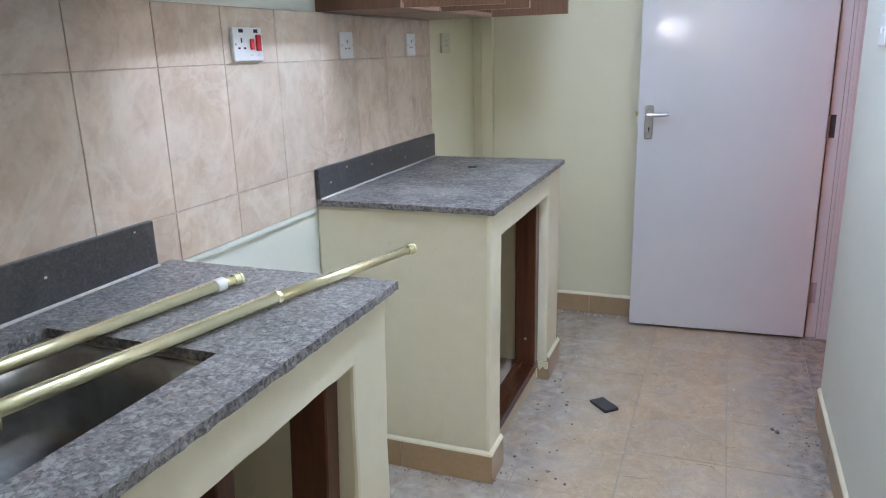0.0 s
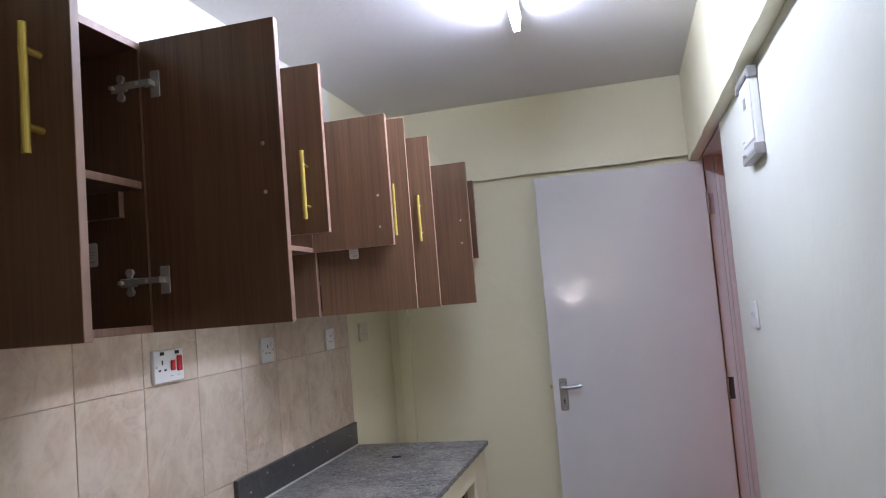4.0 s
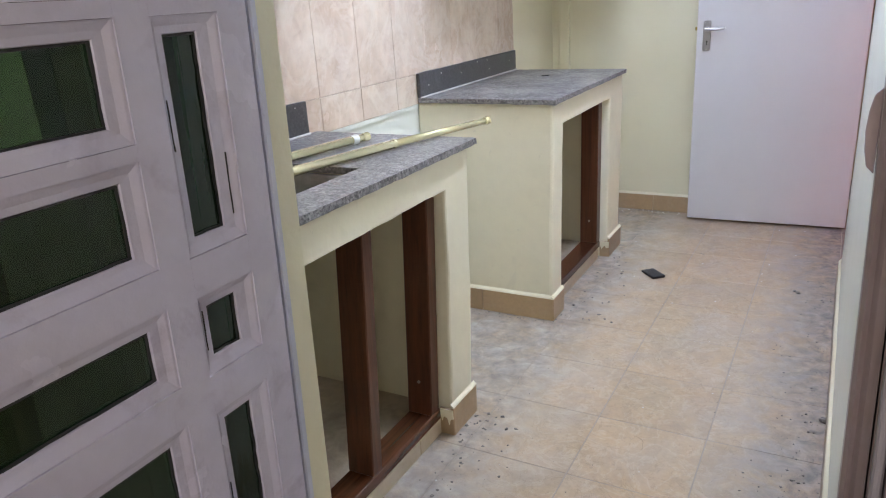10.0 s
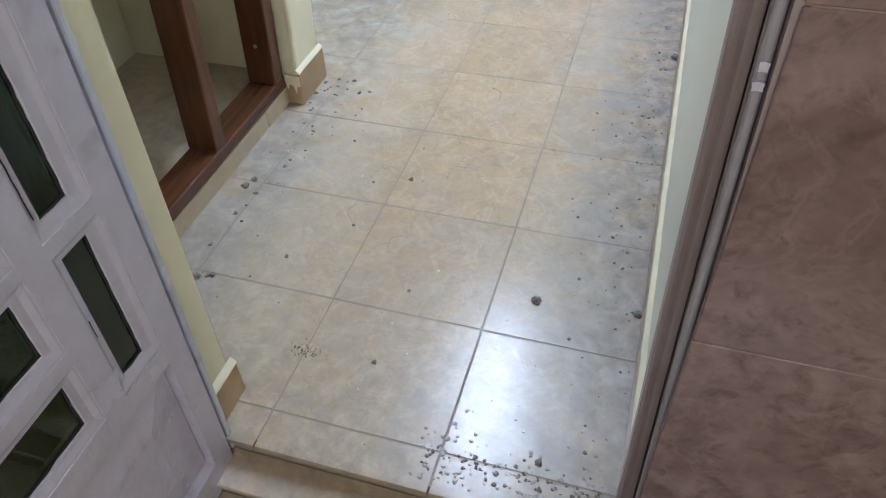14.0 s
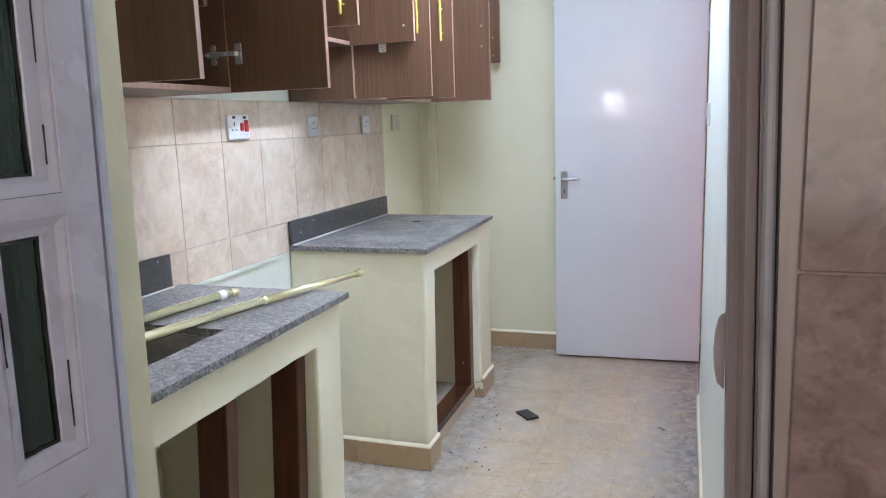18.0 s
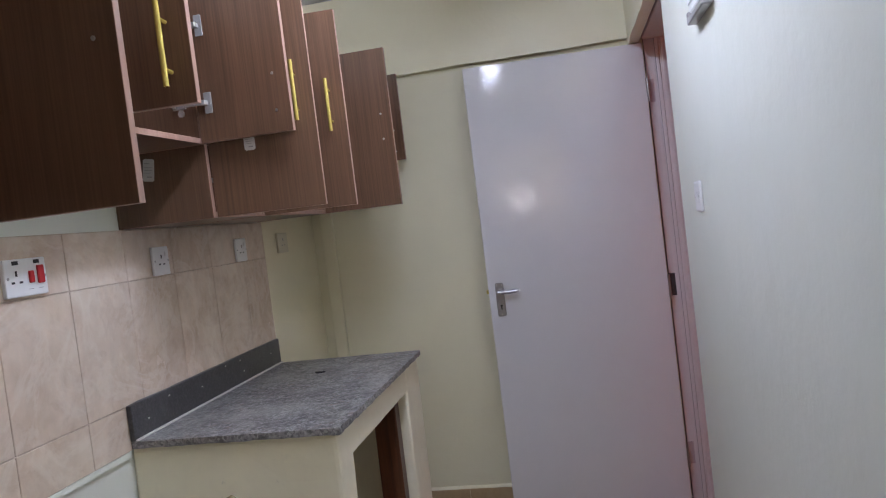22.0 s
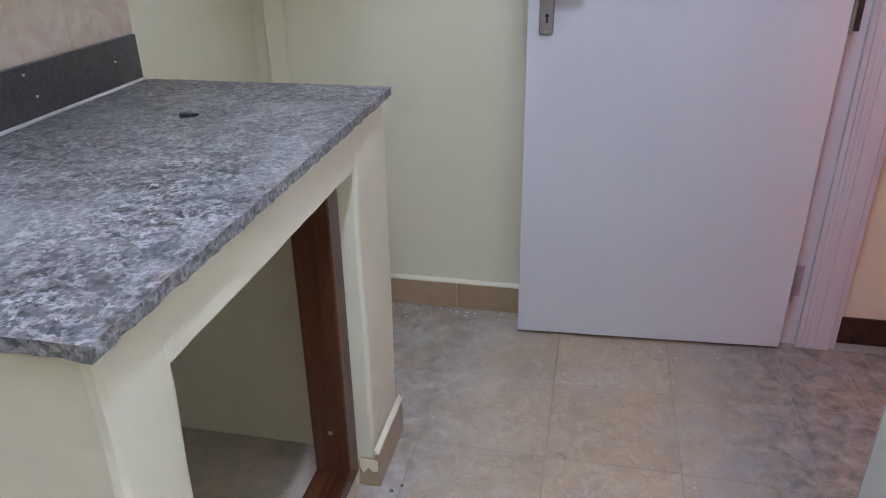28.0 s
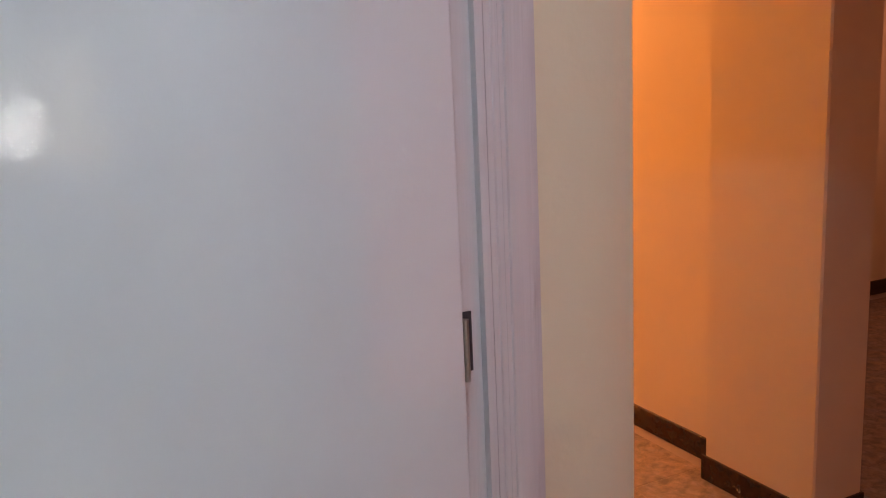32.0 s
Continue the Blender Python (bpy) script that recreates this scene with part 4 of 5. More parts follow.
# ---- the kitchen door and its frame ----
def kitchen_door():
    x0, y0, x1, y1 = -0.268, 3.550, 0.518, 3.594
    long = math.hypot(x1 - x0, y1 - y0)
    turn = math.degrees(math.atan2(y1 - y0, x1 - x0))
    t = thing("door_1", (x0, y0, 0), "lilac-white gloss painted flush door standing open", "door", rz=turn)
    tagged(t, kind="structure")
    part("leaf", box(0, long, 0, 0.040, 0.012, 2.045, 0.002, steps=2), DOOR_PAINT, t)
    c = 0.050
    own = prism([(c - 0.019, 0.930), (c - 0.013, 0.922), (c - 0.006, 0.925), (c, 0.921), (c + 0.006, 0.925), (c + 0.013, 0.922), (c + 0.019, 0.930), (c + 0.019, 1.069), (c + 0.013, 1.077), (c + 0.006, 1.074), (c, 1.078), (c - 0.006, 1.074), (c - 0.013, 1.077), (c - 0.019, 1.069)], -0.007, 0.0005, "y", 0.0025)
    h = part("door_handle", own, NICKEL, t, "dull silver lever handle on a backplate")
    own = rod((c, -0.006, 1.036), (c, -0.030, 1.036), 0.011)
    rod((c, -0.006, 1.036), (c, -0.014, 1.036), 0.0155, own)
    part("spindle", own, NICKEL, h, smooth=False)
    own = bmesh.new()
    path = [(c - 0.008, 1.034, 0.0085), (c + 0.02, 1.033, 0.0088), (c + 0.05, 1.034, 0.0082), (c + 0.078, 1.036, 0.0078), (c + 0.088, 1.040, 0.0072)]
    for (u, z, r), (v, w, q) in zip(path, path[1:]):
        rod((u, -0.036, z), (v, -0.036, w), r, own, 14, q)
    part("lever", own, NICKEL, h)
    own = rod((c + 0.001, -0.0072, 0.972), (c + 0.001, -0.0078, 0.972), 0.0048, sides=14)
    box(c - 0.0015, c + 0.0035, -0.0078, -0.0072, 0.954, 0.972, bm=own)
    part("keyhole", own, BLACK, h)
    for u, z in ((c - 0.012, 1.066), (c + 0.012, 1.066), (c, 0.932)):
        part("screw", rod((u, -0.007, z), (u, -0.0086, z), 0.0042, sides=10), STEEL, h)
    part("latch", box(-0.011, 0.001, 0.012, 0.026, 1.028, 1.046, 0.002), GOLD, t, "dull brass latch bolt")
    for z in (1.840, 0.980, 0.217):
        hg = part("hinge", rod((long + 0.006, 0.004, z - 0.05), (long + 0.006, 0.004, z + 0.05), 0.0052, sides=12), STEEL, t, "steel butt hinge")
        part("hinge_leaf", box(long + 0.0005, long + 0.0025, 0.004, 0.038, z - 0.05, z + 0.05), STEEL, hg)


kitchen_door()


def door_frame():
    t = thing("door_frame", (0, 0, 0), "lilac-white painted timber door frame with a rebate", "door frame")
    tagged(t, kind="structure")
    # hinge jamb against the end wall, with a stop and fine grooves
    outline = [(0.530, END - 0.001), (0.530, 3.642), (0.573, 3.642), (0.573, 3.624), (0.586, 3.622), (0.590, 3.626), (0.600, 3.626), (0.602, 3.623), (0.612, 3.623), (0.614, 3.626), (0.622, 3.626), (0.624, 3.622), (0.664, 3.622), (0.668, 3.630), (0.684, 3.632), (0.688, END - 0.001)]
    part("jamb", prism(outline, 0.0, 2.098), FRAME_PAINT, t)
    outline = [(0.514, 2.852), (0.514, 2.868), (0.545, 2.868), (0.545, 2.884), (0.690, 2.884), (0.690, 2.852)]
    part("jamb", prism(outline, 0.0, 2.051), FRAME_PAINT, t)
    part("head", box(0.520, 0.686, 2.886, 3.620, 2.062, 2.099, 0.003), FRAME_PAINT, t)
    for z in (1.840, 0.980, 0.217):
        # middle plate is near black for the shade of an open hinge recess
        part("hinge_leaf", box(0.5285, 0.556, 3.6400, 3.6418, z - 0.05, z + 0.05), LEATHER if 0.5 < z < 1.5 else HINGE_PAINT, t, "hinge leaf let into the jamb, the middle one dark as a recess")


door_frame()


# ---- skirting ----
def skirting(name, a, e, face, height, label, material=SKIRT, pitch=0.33, cap=True, start=0.0, tiles="skirting_tile"):
    """Tiles along a wall from a to e; face is the outward normal."""
    a, e, face = Vector((*a, 0)), Vector((*e, 0)), Vector((*face, 0))
    t = thing(name, (0, 0, 0), label, "skirting")
    tagged(t, kind="structure")
    d, long = (e - a).normalized(), (e - a).length
    turn = Matrix.Translation(a) @ Matrix(((d.x, face.x, 0, 0), (d.y, face.y, 0, 0), (0, 0, 1, 0), (0, 0, 0, 1)))
    u = 0.0
    stops = []
    v = start if start > 0.02 else pitch
    while u < long - 1e-4:
        v = min(v, long)
        stops.append((u, v))
        u, v = v, v + pitch
    for u, v in stops:
        own = box(u + 0.001, v - 0.001, 0.0008, 0.0105, 0.0008, height, 0.0015)
        bmesh.ops.transform(own, matrix=turn, verts=own.verts)
        part(tiles, own, material, t)
    if cap:
        own = prism([(0.0006, height + 0.0003), (0.011, height + 0.0003), (0.009, height + 0.005), (0.0006, height + 0.013)], 0.0, long, "x")
        own = uneven(own, 0.06, 0.0015, 30.0)
        bmesh.ops.transform(own, matrix=turn, verts=own.verts)
        part("plaster_fillet", own, PLASTER, t, "cream plaster fillet on top")
    return t


skirting("baseboard", (LEFT + 0.011, END), (0.528, END), (0, -1), 0.094, "brown skirting tiles along the end wall", start=0.28)
skirting("baseboard", (RIGHT, 0.152), (RIGHT, 2.849), (-1, 0), 0.094, "brown skirting tiles along the side wall")
skirting("baseboard", (LEFT, 3.058), (LEFT, END - 0.011), (1, 0), 0.094, "brown skirting tiles in the alcove")
skirting("baseboard", (LEFT, 1.330), (LEFT, 2.026), (1, 0), 0.094, "brown skirting tiles between the counters")
skirting("baseboard", (LEFT + 0.011, 2.037), (-0.508, 2.037), (0, -1), 0.096, "brown skirting tiles on the counter end", start=0.272)
skirting("baseboard", (-0.517, 2.027), (-0.517, 2.160), (1, 0), 0.096, "brown skirting tile on the counter leg")
skirting("baseboard", (-0.516, 2.822), (-0.516, 3.035), (1, 0), 0.096, "brown skirting tile on the far counter leg")
skirting("baseboard", (-0.516, 1.148), (-0.516, 1.308), (1, 0), 0.096, "brown skirting tile on the counter leg")
skirting("baseboard", (-0.556, 1.158), (-0.506, 1.158), (0, -1), 0.090, "cut brown skirting tile in the cupboard reveal", cap=False)
skirting("baseboard", (-0.2155, 0.137), (-0.2155, 0.226), (1, 0), 0.080, "brown skirting tile at the steel door")
skirting("baseboard_hall", (0.692, END), (0.933, END), (0, -1), 0.090, "dark varnished skirting in the hall", DARK_SKIRT, 3.0, False, tiles="skirting_board")
skirting("baseboard_hall", (0.922, END), (0.922, 8.3), (1, 0), 0.090, "dark varnished skirting in the hall", DARK_SKIRT, 3.0, False, tiles="skirting_board")
skirting("baseboard_hall", (2.05, 4.50), (2.05, 8.3), (-1, 0), 0.095, "dark varnished skirting on the hall wall", DARK_SKIRT, 3.0, False, tiles="skirting_board")
skirting("baseboard_hall", (1.938, 4.04), (1.938, 4.51), (-1, 0), 0.095, "dark varnished skirting on the pier", DARK_SKIRT, 3.0, False, tiles="skirting_board")
skirting("baseboard_far_room", (2.166, 5.925), (6.9, 5.925), (0, -1), 0.105, "dark varnished skirting in the room beyond", DARK_SKIRT, 3.0, False, tiles="skirting_board")
skirting("baseboard_hall", (1.943, 4.05), (2.168, 4.05), (0, -1), 0.095, "dark varnished skirting on the pier", DARK_SKIRT, 3.0, False, tiles="skirting_board")
skirting("baseboard_hall", (2.27, 8.3), (7.0, 8.3), (0, -1), 0.095, "pale brown skirting in the far room", SKIRT, 0.33, False)


own = uneven(prism([(-0.552, 0.0895), (-0.508, 0.0895), (-0.507, 0.060), (-0.517, 0.058), (-0.522, 0.036), (-0.527, 0.060), (-0.540, 0.066), (-0.546, 0.048), (-0.551, 0.070)], 1.1445, 1.1472, "y"), 0.03, 0.001, 40.0)
tagged(finish("plaster_drip", own, PLASTER), "cream plaster run down over the cut skirting tile", "plaster")
own = uneven(prism([(-0.552, 0.0795), (-0.508, 0.0795), (-0.508, 0.050), (-0.520, 0.046), (-0.530, 0.058), (-0.544, 0.040), (-0.551, 0.055)], 2.8185, 2.8212, "y"), 0.03, 0.001, 40.0)
tagged(finish("plaster_drip", own, PLASTER), "cream plaster run down over the cut skirting tile", "plaster")


# ---- the steel door to the balcony ----
def bead_ring(levels):
    """A sloped frame round a pane: rectangles x0, x1, z0, z1 at depth y, joined in a closed ring."""
    own = bmesh.new()
    rings = [[own.verts.new(v) for v in ((x0, y, z0), (x1, y, z0), (x1, y, z1), (x0, y, z1))] for x0, x1, z0, z1, y in levels]
    for lo, hi in zip(rings, rings[1:] + rings[:1]):
        for i in range(4):
            own.faces.new((lo[i], lo[(i + 1) % 4], hi[(i + 1) % 4], hi[i]))
    return own


def steel_gate():
    t = thing("steel_door", (0, 0, 0), "pale lilac steel door with small dark panes, swung outward", "door")
    # the leaf stands square to the wall and leans a little
    t.matrix_basis = pose(-0.1937, 0.127, 0, 0, 1.604, 0) @ pose(0, 0, 0, 0, 0, -89.84)
    w, z0, z1, back, front, low = 0.70, -0.075, 2.06, -0.022, 0.013, 0.335
    for name, spans, foot in (("stile", [(0.017, 0.060), (w - 0.060, w - 0.017)], z0), ("mullion", [(0.1475, 0.187), (w - 0.187, w - 0.1475)], low - 0.04)):
        for a, e in spans:
            part(name, box(a, e, back, front, foot, z1), GATE_PAINT, t)
    narrow = [(0.355, 0.577), (0.635, 0.838), (0.921, 0.982), (1.063, 1.272), (1.329, 1.530), (1.587, 1.790), (1.845, 1.990)]
    wide = [(0.360, 0.440), (0.500, 0.586), (0.641, 0.715), (0.770, 0.847), (0.929, 0.986), (1.066, 1.142), (1.194, 1.273), (1.325, 1.405),
            (1.457, 1.535), (1.587, 1.665), (1.717, 1.790), (1.845, 1.920)]
    # bottom panel with a raised field
    part("rail", box(0.0601, w - 0.0601, back, front, z0, z0 + 0.075), GATE_PAINT, t)
    part("rail", box(0.0601, w - 0.0601, back, front - 0.0005, low - 0.04, low), GATE_PAINT, t)
    own = bmesh.new()
    rings = []
    for inset, y in ((0.0, -0.006), (0.004, -0.006), (0.075, 0.006), (0.080, 0.006)):
        x0, x1, q0, q1 = 0.061 + inset, w - 0.061 - inset, z0 + 0.076 + inset, low - 0.041 - inset
        rings.append([own.verts.new(v) for v in ((x0, y, q0), (x1, y, q0), (x1, y, q1), (x0, y, q1))])
    for lo, hi in zip(rings, rings[1:]):
        for i in range(4):
            own.faces.new((lo[i], lo[(i + 1) % 4], hi[(i + 1) % 4], hi[i]))
    own.faces.new(rings[-1])
    own.faces.new([own.verts.new((v.co.x, -0.012, v.co.z)) for v in rings[0]])
    part("panel", own, GATE_PAINT, t, "raised steel bottom panel")
    for (a, e), (g0, g1), panes in (((0.060, 0.1475), (0.0865, 0.1295), narrow), ((0.187, w - 0.187), (0.209, w - 0.209), wide), ((w - 0.1475, w - 0.060), (w - 0.1295, w - 0.0865), narrow)):
        edge = low
        for p0, p1 in panes + [(z1 + 0.017, z1)]:
            if p0 - 0.018 - edge > 0.003:
                part("rail", box(a + 0.0001, e - 0.0001, back, front, edge, p0 - 0.018), GATE_PAINT, t)
            edge = p1 + 0.018
        for p0, p1 in panes:
            part("bead", bead_ring(((a + 0.0004, e - 0.0004, p0 - 0.0176, p1 + 0.0176, -0.012), (a + 0.0004, e - 0.0004, p0 - 0.0176, p1 + 0.0176, front - 0.0022),
                                    (a + 0.003, e - 0.003, p0 - 0.0155, p1 + 0.0155, front - 0.0026), (a + 0.0105, e - 0.0085, p0 - 0.006, p1 + 0.008, 0.0068), (g0 - 0.001, g1 + 0.001, p0 - 0.001, p1 + 0.001, 0.0060), (g0, g1, p0, p1, 0.0045), (g0, g1, p0, p1, -0.012))), GATE_PAINT, t)
            own = bmesh.new()
            q = p0 + 0.01
            while q < p1 - 0.01:
                d = random.uniform(0.03, 0.11)
                for u, y in ((a + 0.0108, 0.0070), (e - 0.0095, 0.0070)):
                    if random.random() < 0.25:
                        box(u, u + 0.0010, y - 0.003, y + 0.0009, q, min(q + d, p1), bm=own)
                q += d + random.uniform(0.004, 0.02)
            if own.verts:
                part("paint_crack", uneven(own, 0.02, 0.0008, 70.0), PUTTY, t, "dark broken line where the bead meets the steel")
            g = part("pane", box(g0 - 0.002, g1 + 0.002, -0.003, 0.001, p0 - 0.002, p1 + 0.002), GLASS if panes is wide else REEDED, t, "dark green glass pane")
            own = bmesh.new()
            for q in ((g0, g0 + 0.0025, p0, p1), (g1 - 0.0025, g1, p0, p1), (g0, g1, p0, p0 + 0.0025), (g0, g1, p1 - 0.0025, p1)):
                box(q[0], q[1], 0.001, 0.0035, q[2], q[3], bm=own)
            part("putty", uneven(own, 0.02, 0.0020, 60.0), PUTTY, g, "ragged black putty")
    return t


steel_gate()


def plumb(bm, lean_x, limit=9.0):
    """Lets an upright lean along x, turning about its point one metre up."""
    for v in bm.verts:
        if v.co.x < limit:
            v.co.x += lean_x * (v.co.z - 1)
    return bm


def steel_frame():
    t = thing("steel_door_frame", (0, 0, 0), "lilac steel door frame with brown primer streaks", "door frame")
    tagged(t, kind="structure")
    part("jamb", plumb(box(-0.1945, -0.1584, 0.1225, 0.134, -0.045, 2.118, 0.002), 0.028), JAMB_BLUE, t, "blue-grey steel jamb")
    part("jamb_back", plumb(box(-0.1945, -0.188, 0.061, 0.122, -0.085, 2.118, 0.001), 0.022), JAMB_BLUE, t)
    own = prism([(0.5065, 0.082), (0.5065, 0.142), (0.471, 0.142), (0.4675, 0.139), (0.4675, 0.112), (0.471, 0.108), (0.475, 0.112), (0.479, 0.106), (0.486, 0.104), (0.486, 0.082)], -0.045, 2.118)
    part("jamb", plumb(own, -0.022, 0.4995), GATE_PRIMER, t, "brown streaked jamb")
    part("bead", plumb(box(0.4870, 0.4965, 0.068, 0.0815, -0.045, 2.118, 0.0046, steps=3), -0.021), BLUE_EDGE, t, "rounded pale steel bead")
    part("filler", plumb(box(0.4972, 0.5350, 0.0578, 0.0805, -0.045, 2.118), -0.021), GATE_PRIMER, t, "brown mortar between steel bead and tiles")
    part("head", box(-0.199, 0.506, 0.062, 0.126, 2.085, 2.119, 0.003), GATE_PAINT, t)
    own = prism([(0.464, 1.135), (0.464, 1.204), (0.458, 1.198), (0.4555, 1.186), (0.4545, 1.170), (0.4555, 1.154), (0.458, 1.141)], 0.1422, 0.1455, "y", 0.0008)
    part("strike_plate", own, HINGE_PAINT, t, "half-round steel strike plate")
    for z in (0.851, 0.867):
        own = uneven(box(0.490, 0.4985, 0.0645, 0.0685, z, z + 0.008), 0.004, 0.003, 80.0)
        part("paint_blob", own, GATE_PAINT, t, "dried pale paint blob")


steel_frame()


# ---- loose things on the floor ----
skirting("baseboard", (-0.556, 2.832), (-0.506, 2.832), (0, -1), 0.080, "cut brown skirting tile in the far cupboard reveal", cap=False)


def wallet():
    t = thing("wallet", (-0.251, 2.662, 0.0005), "dark grey folded wallet lying on the floor tiles", "wallet", rz=-47)
    part("cover", box(-0.052, 0.052, -0.031, 0.031, 0.0, 0.006, 0.002, steps=2), LEATHER, t)
    own = prism([(-0.050, 0.0065), (0.050, 0.0065), (0.056, 0.013), (-0.050, 0.010)], -0.033, 0.029, "y", 0.001)
    part("flap", own, LEATHER, t)


wallet()


def scatter(name, count, place, size, material, label, category):
    own_v, own_f = [], []
    for _ in range(count):
        x, y = place()
        s = size()
        base = len(own_v)
        k = 5
        off = random.random() * 6.3
        for h, q in ((0.0, 1.0), (random.uniform(0.2, 0.6), 0.6)):
            for i in range(k):
                a = off + i * math.tau / k
                r = s * q * random.uniform(0.6, 1.25)
                own_v.append((x + r * math.cos(a) * random.uniform(0.6, 1.3), y + r * math.sin(a), 0.0003 + s * h))
        for i in range(k):
            j = (i + 1) % k
            own_f.append((base + i, base + j, base + k + j, base + k + i))
        own_f.append(tuple(base + k + i for i in range(k)))
    me = bpy.data.meshes.new(name)
    me.from_pydata(own_v, [], own_f)
    me.materials.append(material)
    return tagged(new(name, me), label, category, kind="stuff")


HEAPS = [0.25 + 0.128 * (i + random.random()) for i in range(20)]


def by_right():
    return RIGHT - 0.015 - abs(random.gauss(0, 0.09)), min(2.8, max(0.2, random.choice(HEAPS) + random.gauss(0, 0.07)))


def by_left():
    y = min(3.0, max(0.25, random.choice(HEAPS) + random.gauss(0, 0.09)))
    lim = -1.06 if 1.40 < y < 2.04 else -0.50
    return lim + abs(random.gauss(0, 0.09)), y


def anywhere():
    return random.uniform(-0.48, 0.48), random.uniform(0.15, 3.6)


scatter("plaster_crumbs", 320, by_right, lambda: 0.0008 + 0.0050 * random.random() ** 2.5, CRUMB, "grey plaster crumbs swept against the side wall", "debris")
scatter("plaster_crumbs", 320, by_left, lambda: 0.0008 + 0.0075 * random.random() ** 3, CRUMB, "grey plaster crumbs along the counter foot", "debris")
scatter("grit", 240, lambda: (random.uniform(-1.08, -0.50), 2.052 - abs(random.gauss(0, 0.035))), lambda: 0.0008 + 0.0035 * random.random() ** 2, CRUMB, "dark grit along the skirting between the counters", "debris")
scatter("grit", 220, anywhere, lambda: 0.0006 + 0.0022 * random.random() ** 2, CRUMB, "fine dark grit over the floor tiles", "debris")
scatter("plaster_chips", 45, lambda: (random.uniform(-0.95, -0.30), END - 0.02 - abs(random.gauss(0, 0.03))), lambda: random.uniform(0.002, 0.006), CHIP, "white plaster chips along the end wall", "debris")
scatter("plaster_chips", 40, anywhere, lambda: random.uniform(0.001, 0.004), CHIP, "small white plaster chips on the floor", "debris")
scatter("plaster_flakes", 120, lambda: (random.uniform(0.15, 0.47), 0.14 + abs(random.gauss(0, 0.07))), lambda: random.uniform(0.0015, 0.0050), FILM, "cement flakes at the threshold", "debris")


scatter("mud_flakes", 90, lambda: (random.uniform(0.16, 0.48), random.gauss(0.185, 0.016)), lambda: random.uniform(0.0015, 0.0055), CRUMB, "dark dried mud flakes along the threshold joint", "debris")
scatter("dust_tuft", 70, lambda: (random.gauss(-0.131, 0.016), random.gauss(0.336, 0.008)), lambda: random.uniform(0.0008, 0.0030), CRUMB, "grey tuft of swept dust on the floor tiles", "debris")


def lump(x, y, s, label):
    own = bmesh.new()
    bmesh.ops.create_icosphere(own, subdivisions=2, radius=s)
    for v in own.verts:
        v.co *= 1 + 0.5 * noise.noise(v.co * (1.4 / s))
        v.co.z = max(v.co.z * 0.6, -s * 0.3)
        v.co += Vector((x, y, s * 0.3))
    tagged(finish("mortar_lump", own, CRUMB), label, "debris")


# the lump at (-0.530, 2.86) stands for a worn hole in the leg
for x, y, s in ((0.491, 1.655, 0.013), (0.282, 0.583, 0.011), (0.488, 0.60, 0.009), (-0.45, 0.459, 0.009), (-0.419, 0.473, 0.007), (-0.495, 0.771, 0.010), (-0.485, 0.80, 0.008), (-0.177, 0.706, 0.004), (0.01, 0.346, 0.005), (0.015, 0.542, 0.004), (-0.188, 0.867, 0.004), (-0.30, 1.02, 0.004), (0.36, 0.22, 0.007), (-0.530, 2.86, 0.016), (0.345, 2.667, 0.008), (0.36, 2.65, 0.009), (-0.1, 0.90, 0.006)):
    lump(x, y, s, "grey mortar lump on the floor tiles")


def fibre(points):
    cu = bpy.data.curves.new("fibre", "CURVE")
    cu.dimensions, cu.bevel_depth, cu.bevel_resolution = "3D", 0.0004, 1
    sp = cu.splines.new("NURBS")
    sp.points.add(len(points) - 1)
    for p, (x, y) in zip(sp.points, points):
        p.co = (x, y, 0.001, 1)
    sp.use_endpoint_u = True
    cu.materials.append(FIBRE)
    tagged(new("fibre", cu), "thin brown fibre lying on the floor tiles", "debris")


for x, y in ((0.02, 0.98), (0.03, 1.30), (-0.20, 0.78), (-0.05, 0.70), (0.10, 2.35), (-0.12, 2.2), (0.22, 2.5)):
    a = random.random() * 6.3
    pts = [(x, y)]
    for _ in range(6):
        a += random.uniform(-0.9, 0.9)
        pts.append((pts[-1][0] + 0.014 * math.cos(a), pts[-1][1] + 0.014 * math.sin(a)))
    fibre(pts)


# ---- tiles, each a piece of its floor or wall ----
SHARED = {}


def tile_piece(name, parent, material, x0, x1, y0, y1, z0, z1, edge=0.0016):
    size = (round(x1 - x0, 4), round(y1 - y0, 4), round(z1 - z0, 4), material.name)
    if size not in SHARED:
        own = box(-size[0] / 2, size[0] / 2, -size[1] / 2, size[1] / 2, -size[2] / 2, size[2] / 2, edge)
        me = bpy.data.meshes.new(name)
        own.to_mesh(me)
        own.free()
        me.materials.append(material)
        SHARED[size] = me
    ob = new(name, SHARED[size])
    ob.parent = parent
    ob.location = ((x0 + x1) / 2, (y0 + y1) / 2, (z0 + z1) / 2 + random.uniform(-0.0003, 0.0))
    return ob


def steps(first, pitch, low, high):
    """Cells of a grid with a line at first, clipped to low..high."""
    k = math.floor((low - first) / pitch)
    while first + k * pitch < high - 1e-4:
        a, e = max(low, first + k * pitch), min(high, first + (k + 1) * pitch)
        if e - a > 0.012:
            yield a, e
        k += 1


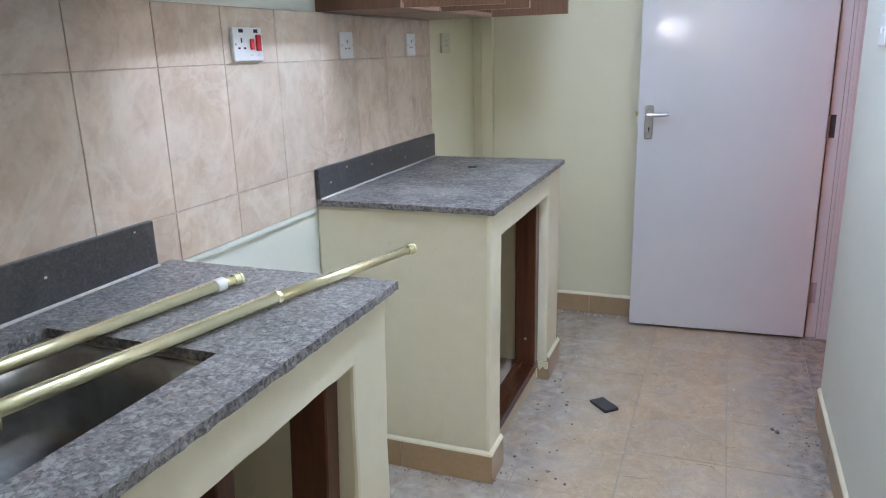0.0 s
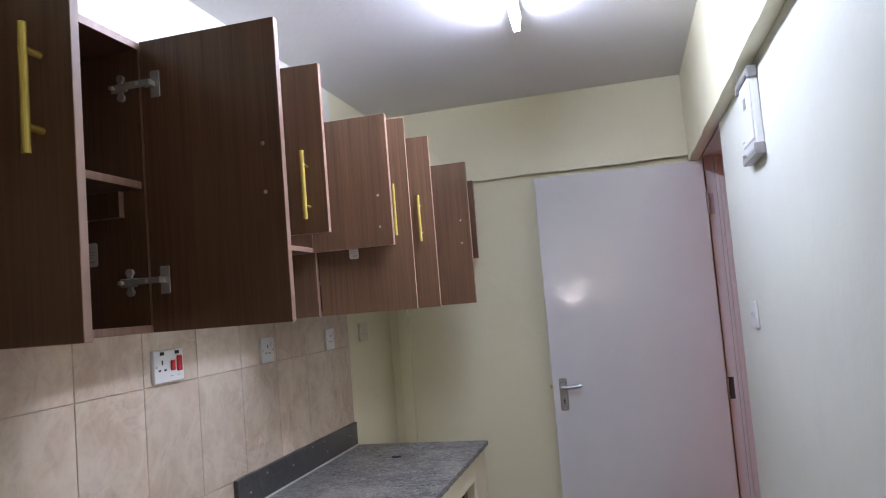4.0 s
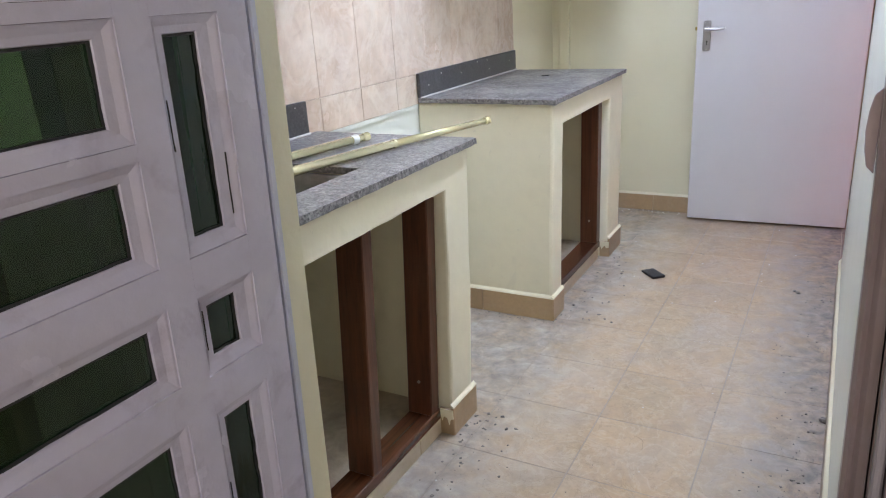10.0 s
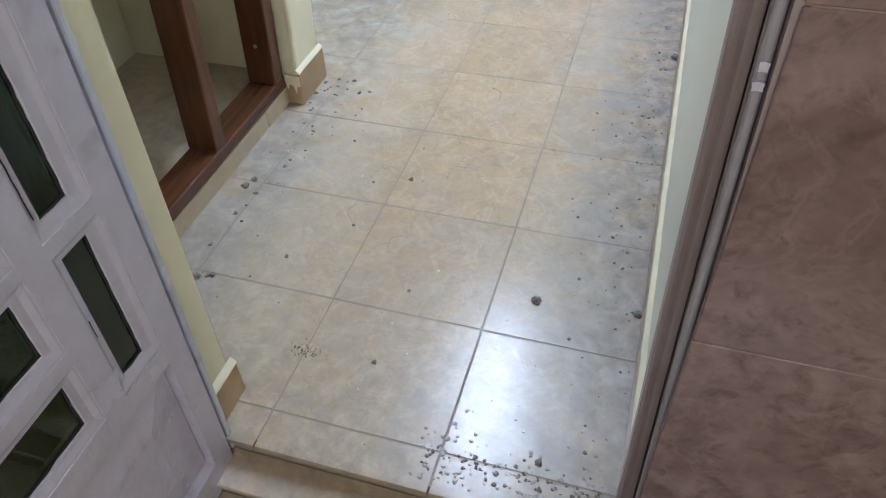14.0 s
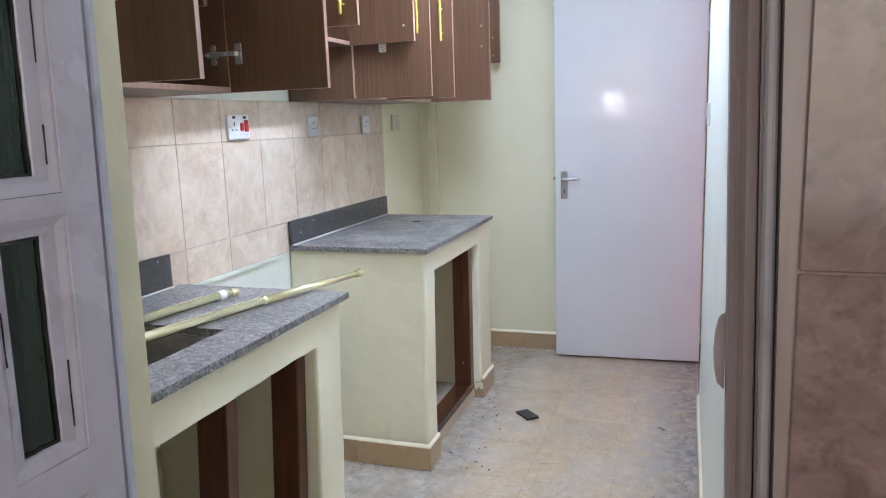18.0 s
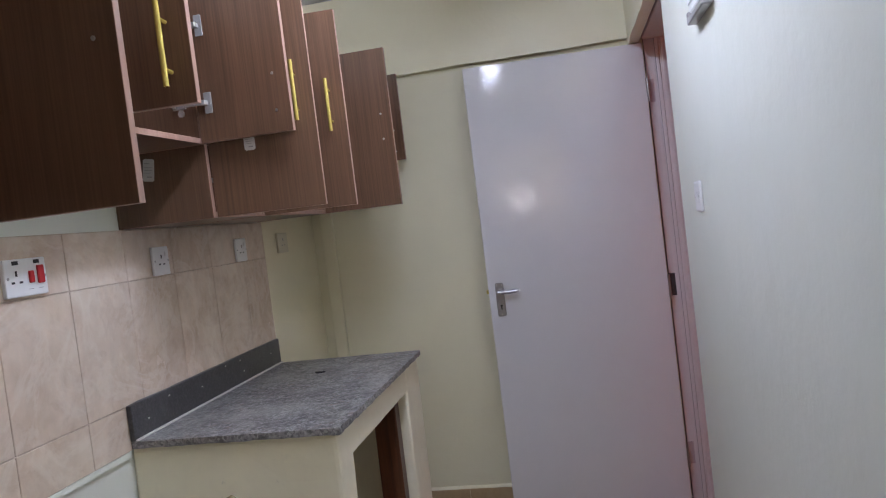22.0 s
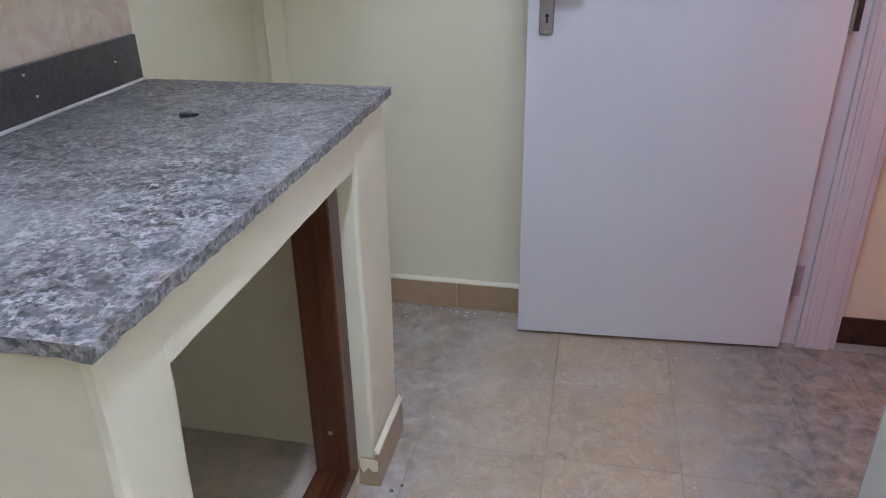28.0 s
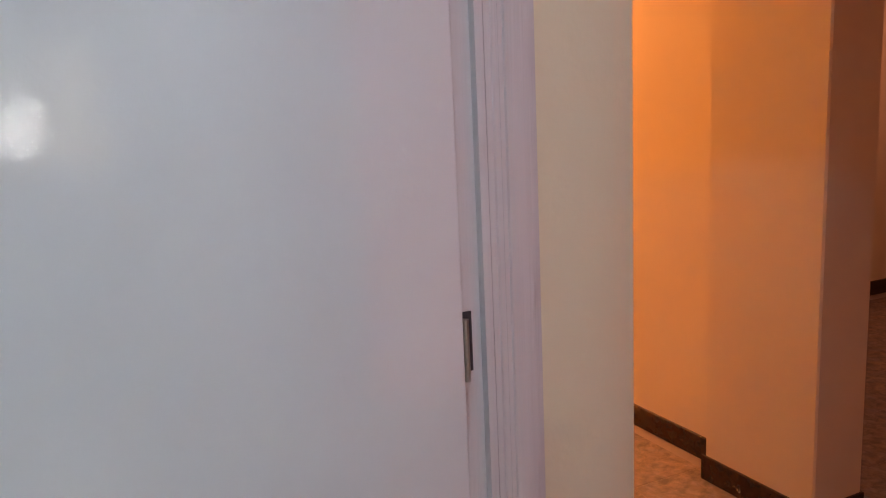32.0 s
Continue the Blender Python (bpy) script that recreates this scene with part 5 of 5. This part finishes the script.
floor_ob = bpy.data.objects["floor"]
J = 0.0017
for x0, x1 in steps(0.191, 0.325, LEFT, RIGHT):
    for y0, y1 in [(NEAR, 0.195), (0.195, 0.48)] + list(steps(0.48, 0.315, 0.48, END)):
        tile_piece("tile", floor_ob, FLOOR_TILE, x0 + J, x1 - J, y0 + J, y1 - J, -0.012, 0.0, 0.0008)
for y0, y1 in steps(0.48, 0.315, 2.886, 3.622):
    tile_piece("tile", floor_ob, FLOOR_TILE, RIGHT + J, 0.690 - J, y0 + J, y1 - J, -0.012, 0.0, 0.0008)
hall_ob = bpy.data.objects["floor_hall"]
for x0, x1 in steps(0.690, 0.325, 0.690, 5.3):
    for y0, y1 in steps(0.48, 0.315, 2.2, 7.0):
        if not (x0 < 0.9 and y1 > END) and not (x1 > 2.0 and x0 < 2.16 and y1 > 4.1) and not (x1 > 2.165 and y1 > 5.9):
            tile_piece("tile", hall_ob, FLOOR_TILE, x0 + J, x1 - J, y0 + J, y1 - J, -0.014, 0.0, 0.0008)
wall_ob = bpy.data.objects["wall_left"]
structure("tile_bed", box(LEFT + 0.0005, LEFT + 0.0075, 0.217, 3.073, 0.868, 1.468), GROUT, "grey grout bed behind the beige wall tiles", "wall")
G = 0.0010
for y0, y1 in steps(1.188, 0.2405, 0.217, 3.074):
    for z0, z1 in steps(0.988, 0.335, 0.868, 1.468):
        tile_piece("tile", wall_ob, WALL_TILE, LEFT + 0.002, LEFT + 0.0105, y0 + G, y1 - G, z0 + G, z1 - G, 0.0012)
own = uneven(box(LEFT + 0.001, LEFT + 0.010, 1.355, 2.062, 0.853, 0.8675), 0.05, 0.004, 25.0, lambda c: c.z < 0.86)
structure("tile_edge_fillet", own, LIT_PAINT, "rough plaster edge below the wall tiles", "trim")
own = box(LEFT + 0.001, LEFT + 0.0105, 3.0745, 3.082, 0.90, 1.468, 0.002)
structure("tile_end_fillet", own, PLASTER, "plaster edge at the end of the wall tiles", "trim")
side_ob = bpy.data.objects["wall_balcony_right"]
for x0, x1 in steps(0.503, 0.25, 0.503, 1.5):
    for z0, z1 in steps(0.588, 0.334, -0.115, 2.59):
        tile_piece("tile", side_ob, BROWN_TILE, x0 + G, x1 - G, 0.054, 0.064, z0 + G, z1 - G, 0.0012)
face_ob = bpy.data.objects["wall_balcony_face"]
for xa, xb, za, zb in ((LEFT, WX0, -0.115, 2.59), (WX1, -0.203, -0.115, 2.59), (WX0, WX1, -0.115, WZ0), (WX0, WX1, WZ1, 2.59)):
    for x0, x1 in steps(-0.497, 0.25, xa, xb):
        for z0, z1 in steps(0.588, 0.334, za, zb):
            tile_piece("tile", face_ob, BROWN_TILE, x0 + G, x1 - G, 0.022, 0.032, z0 + G, z1 - G, 0.0012)
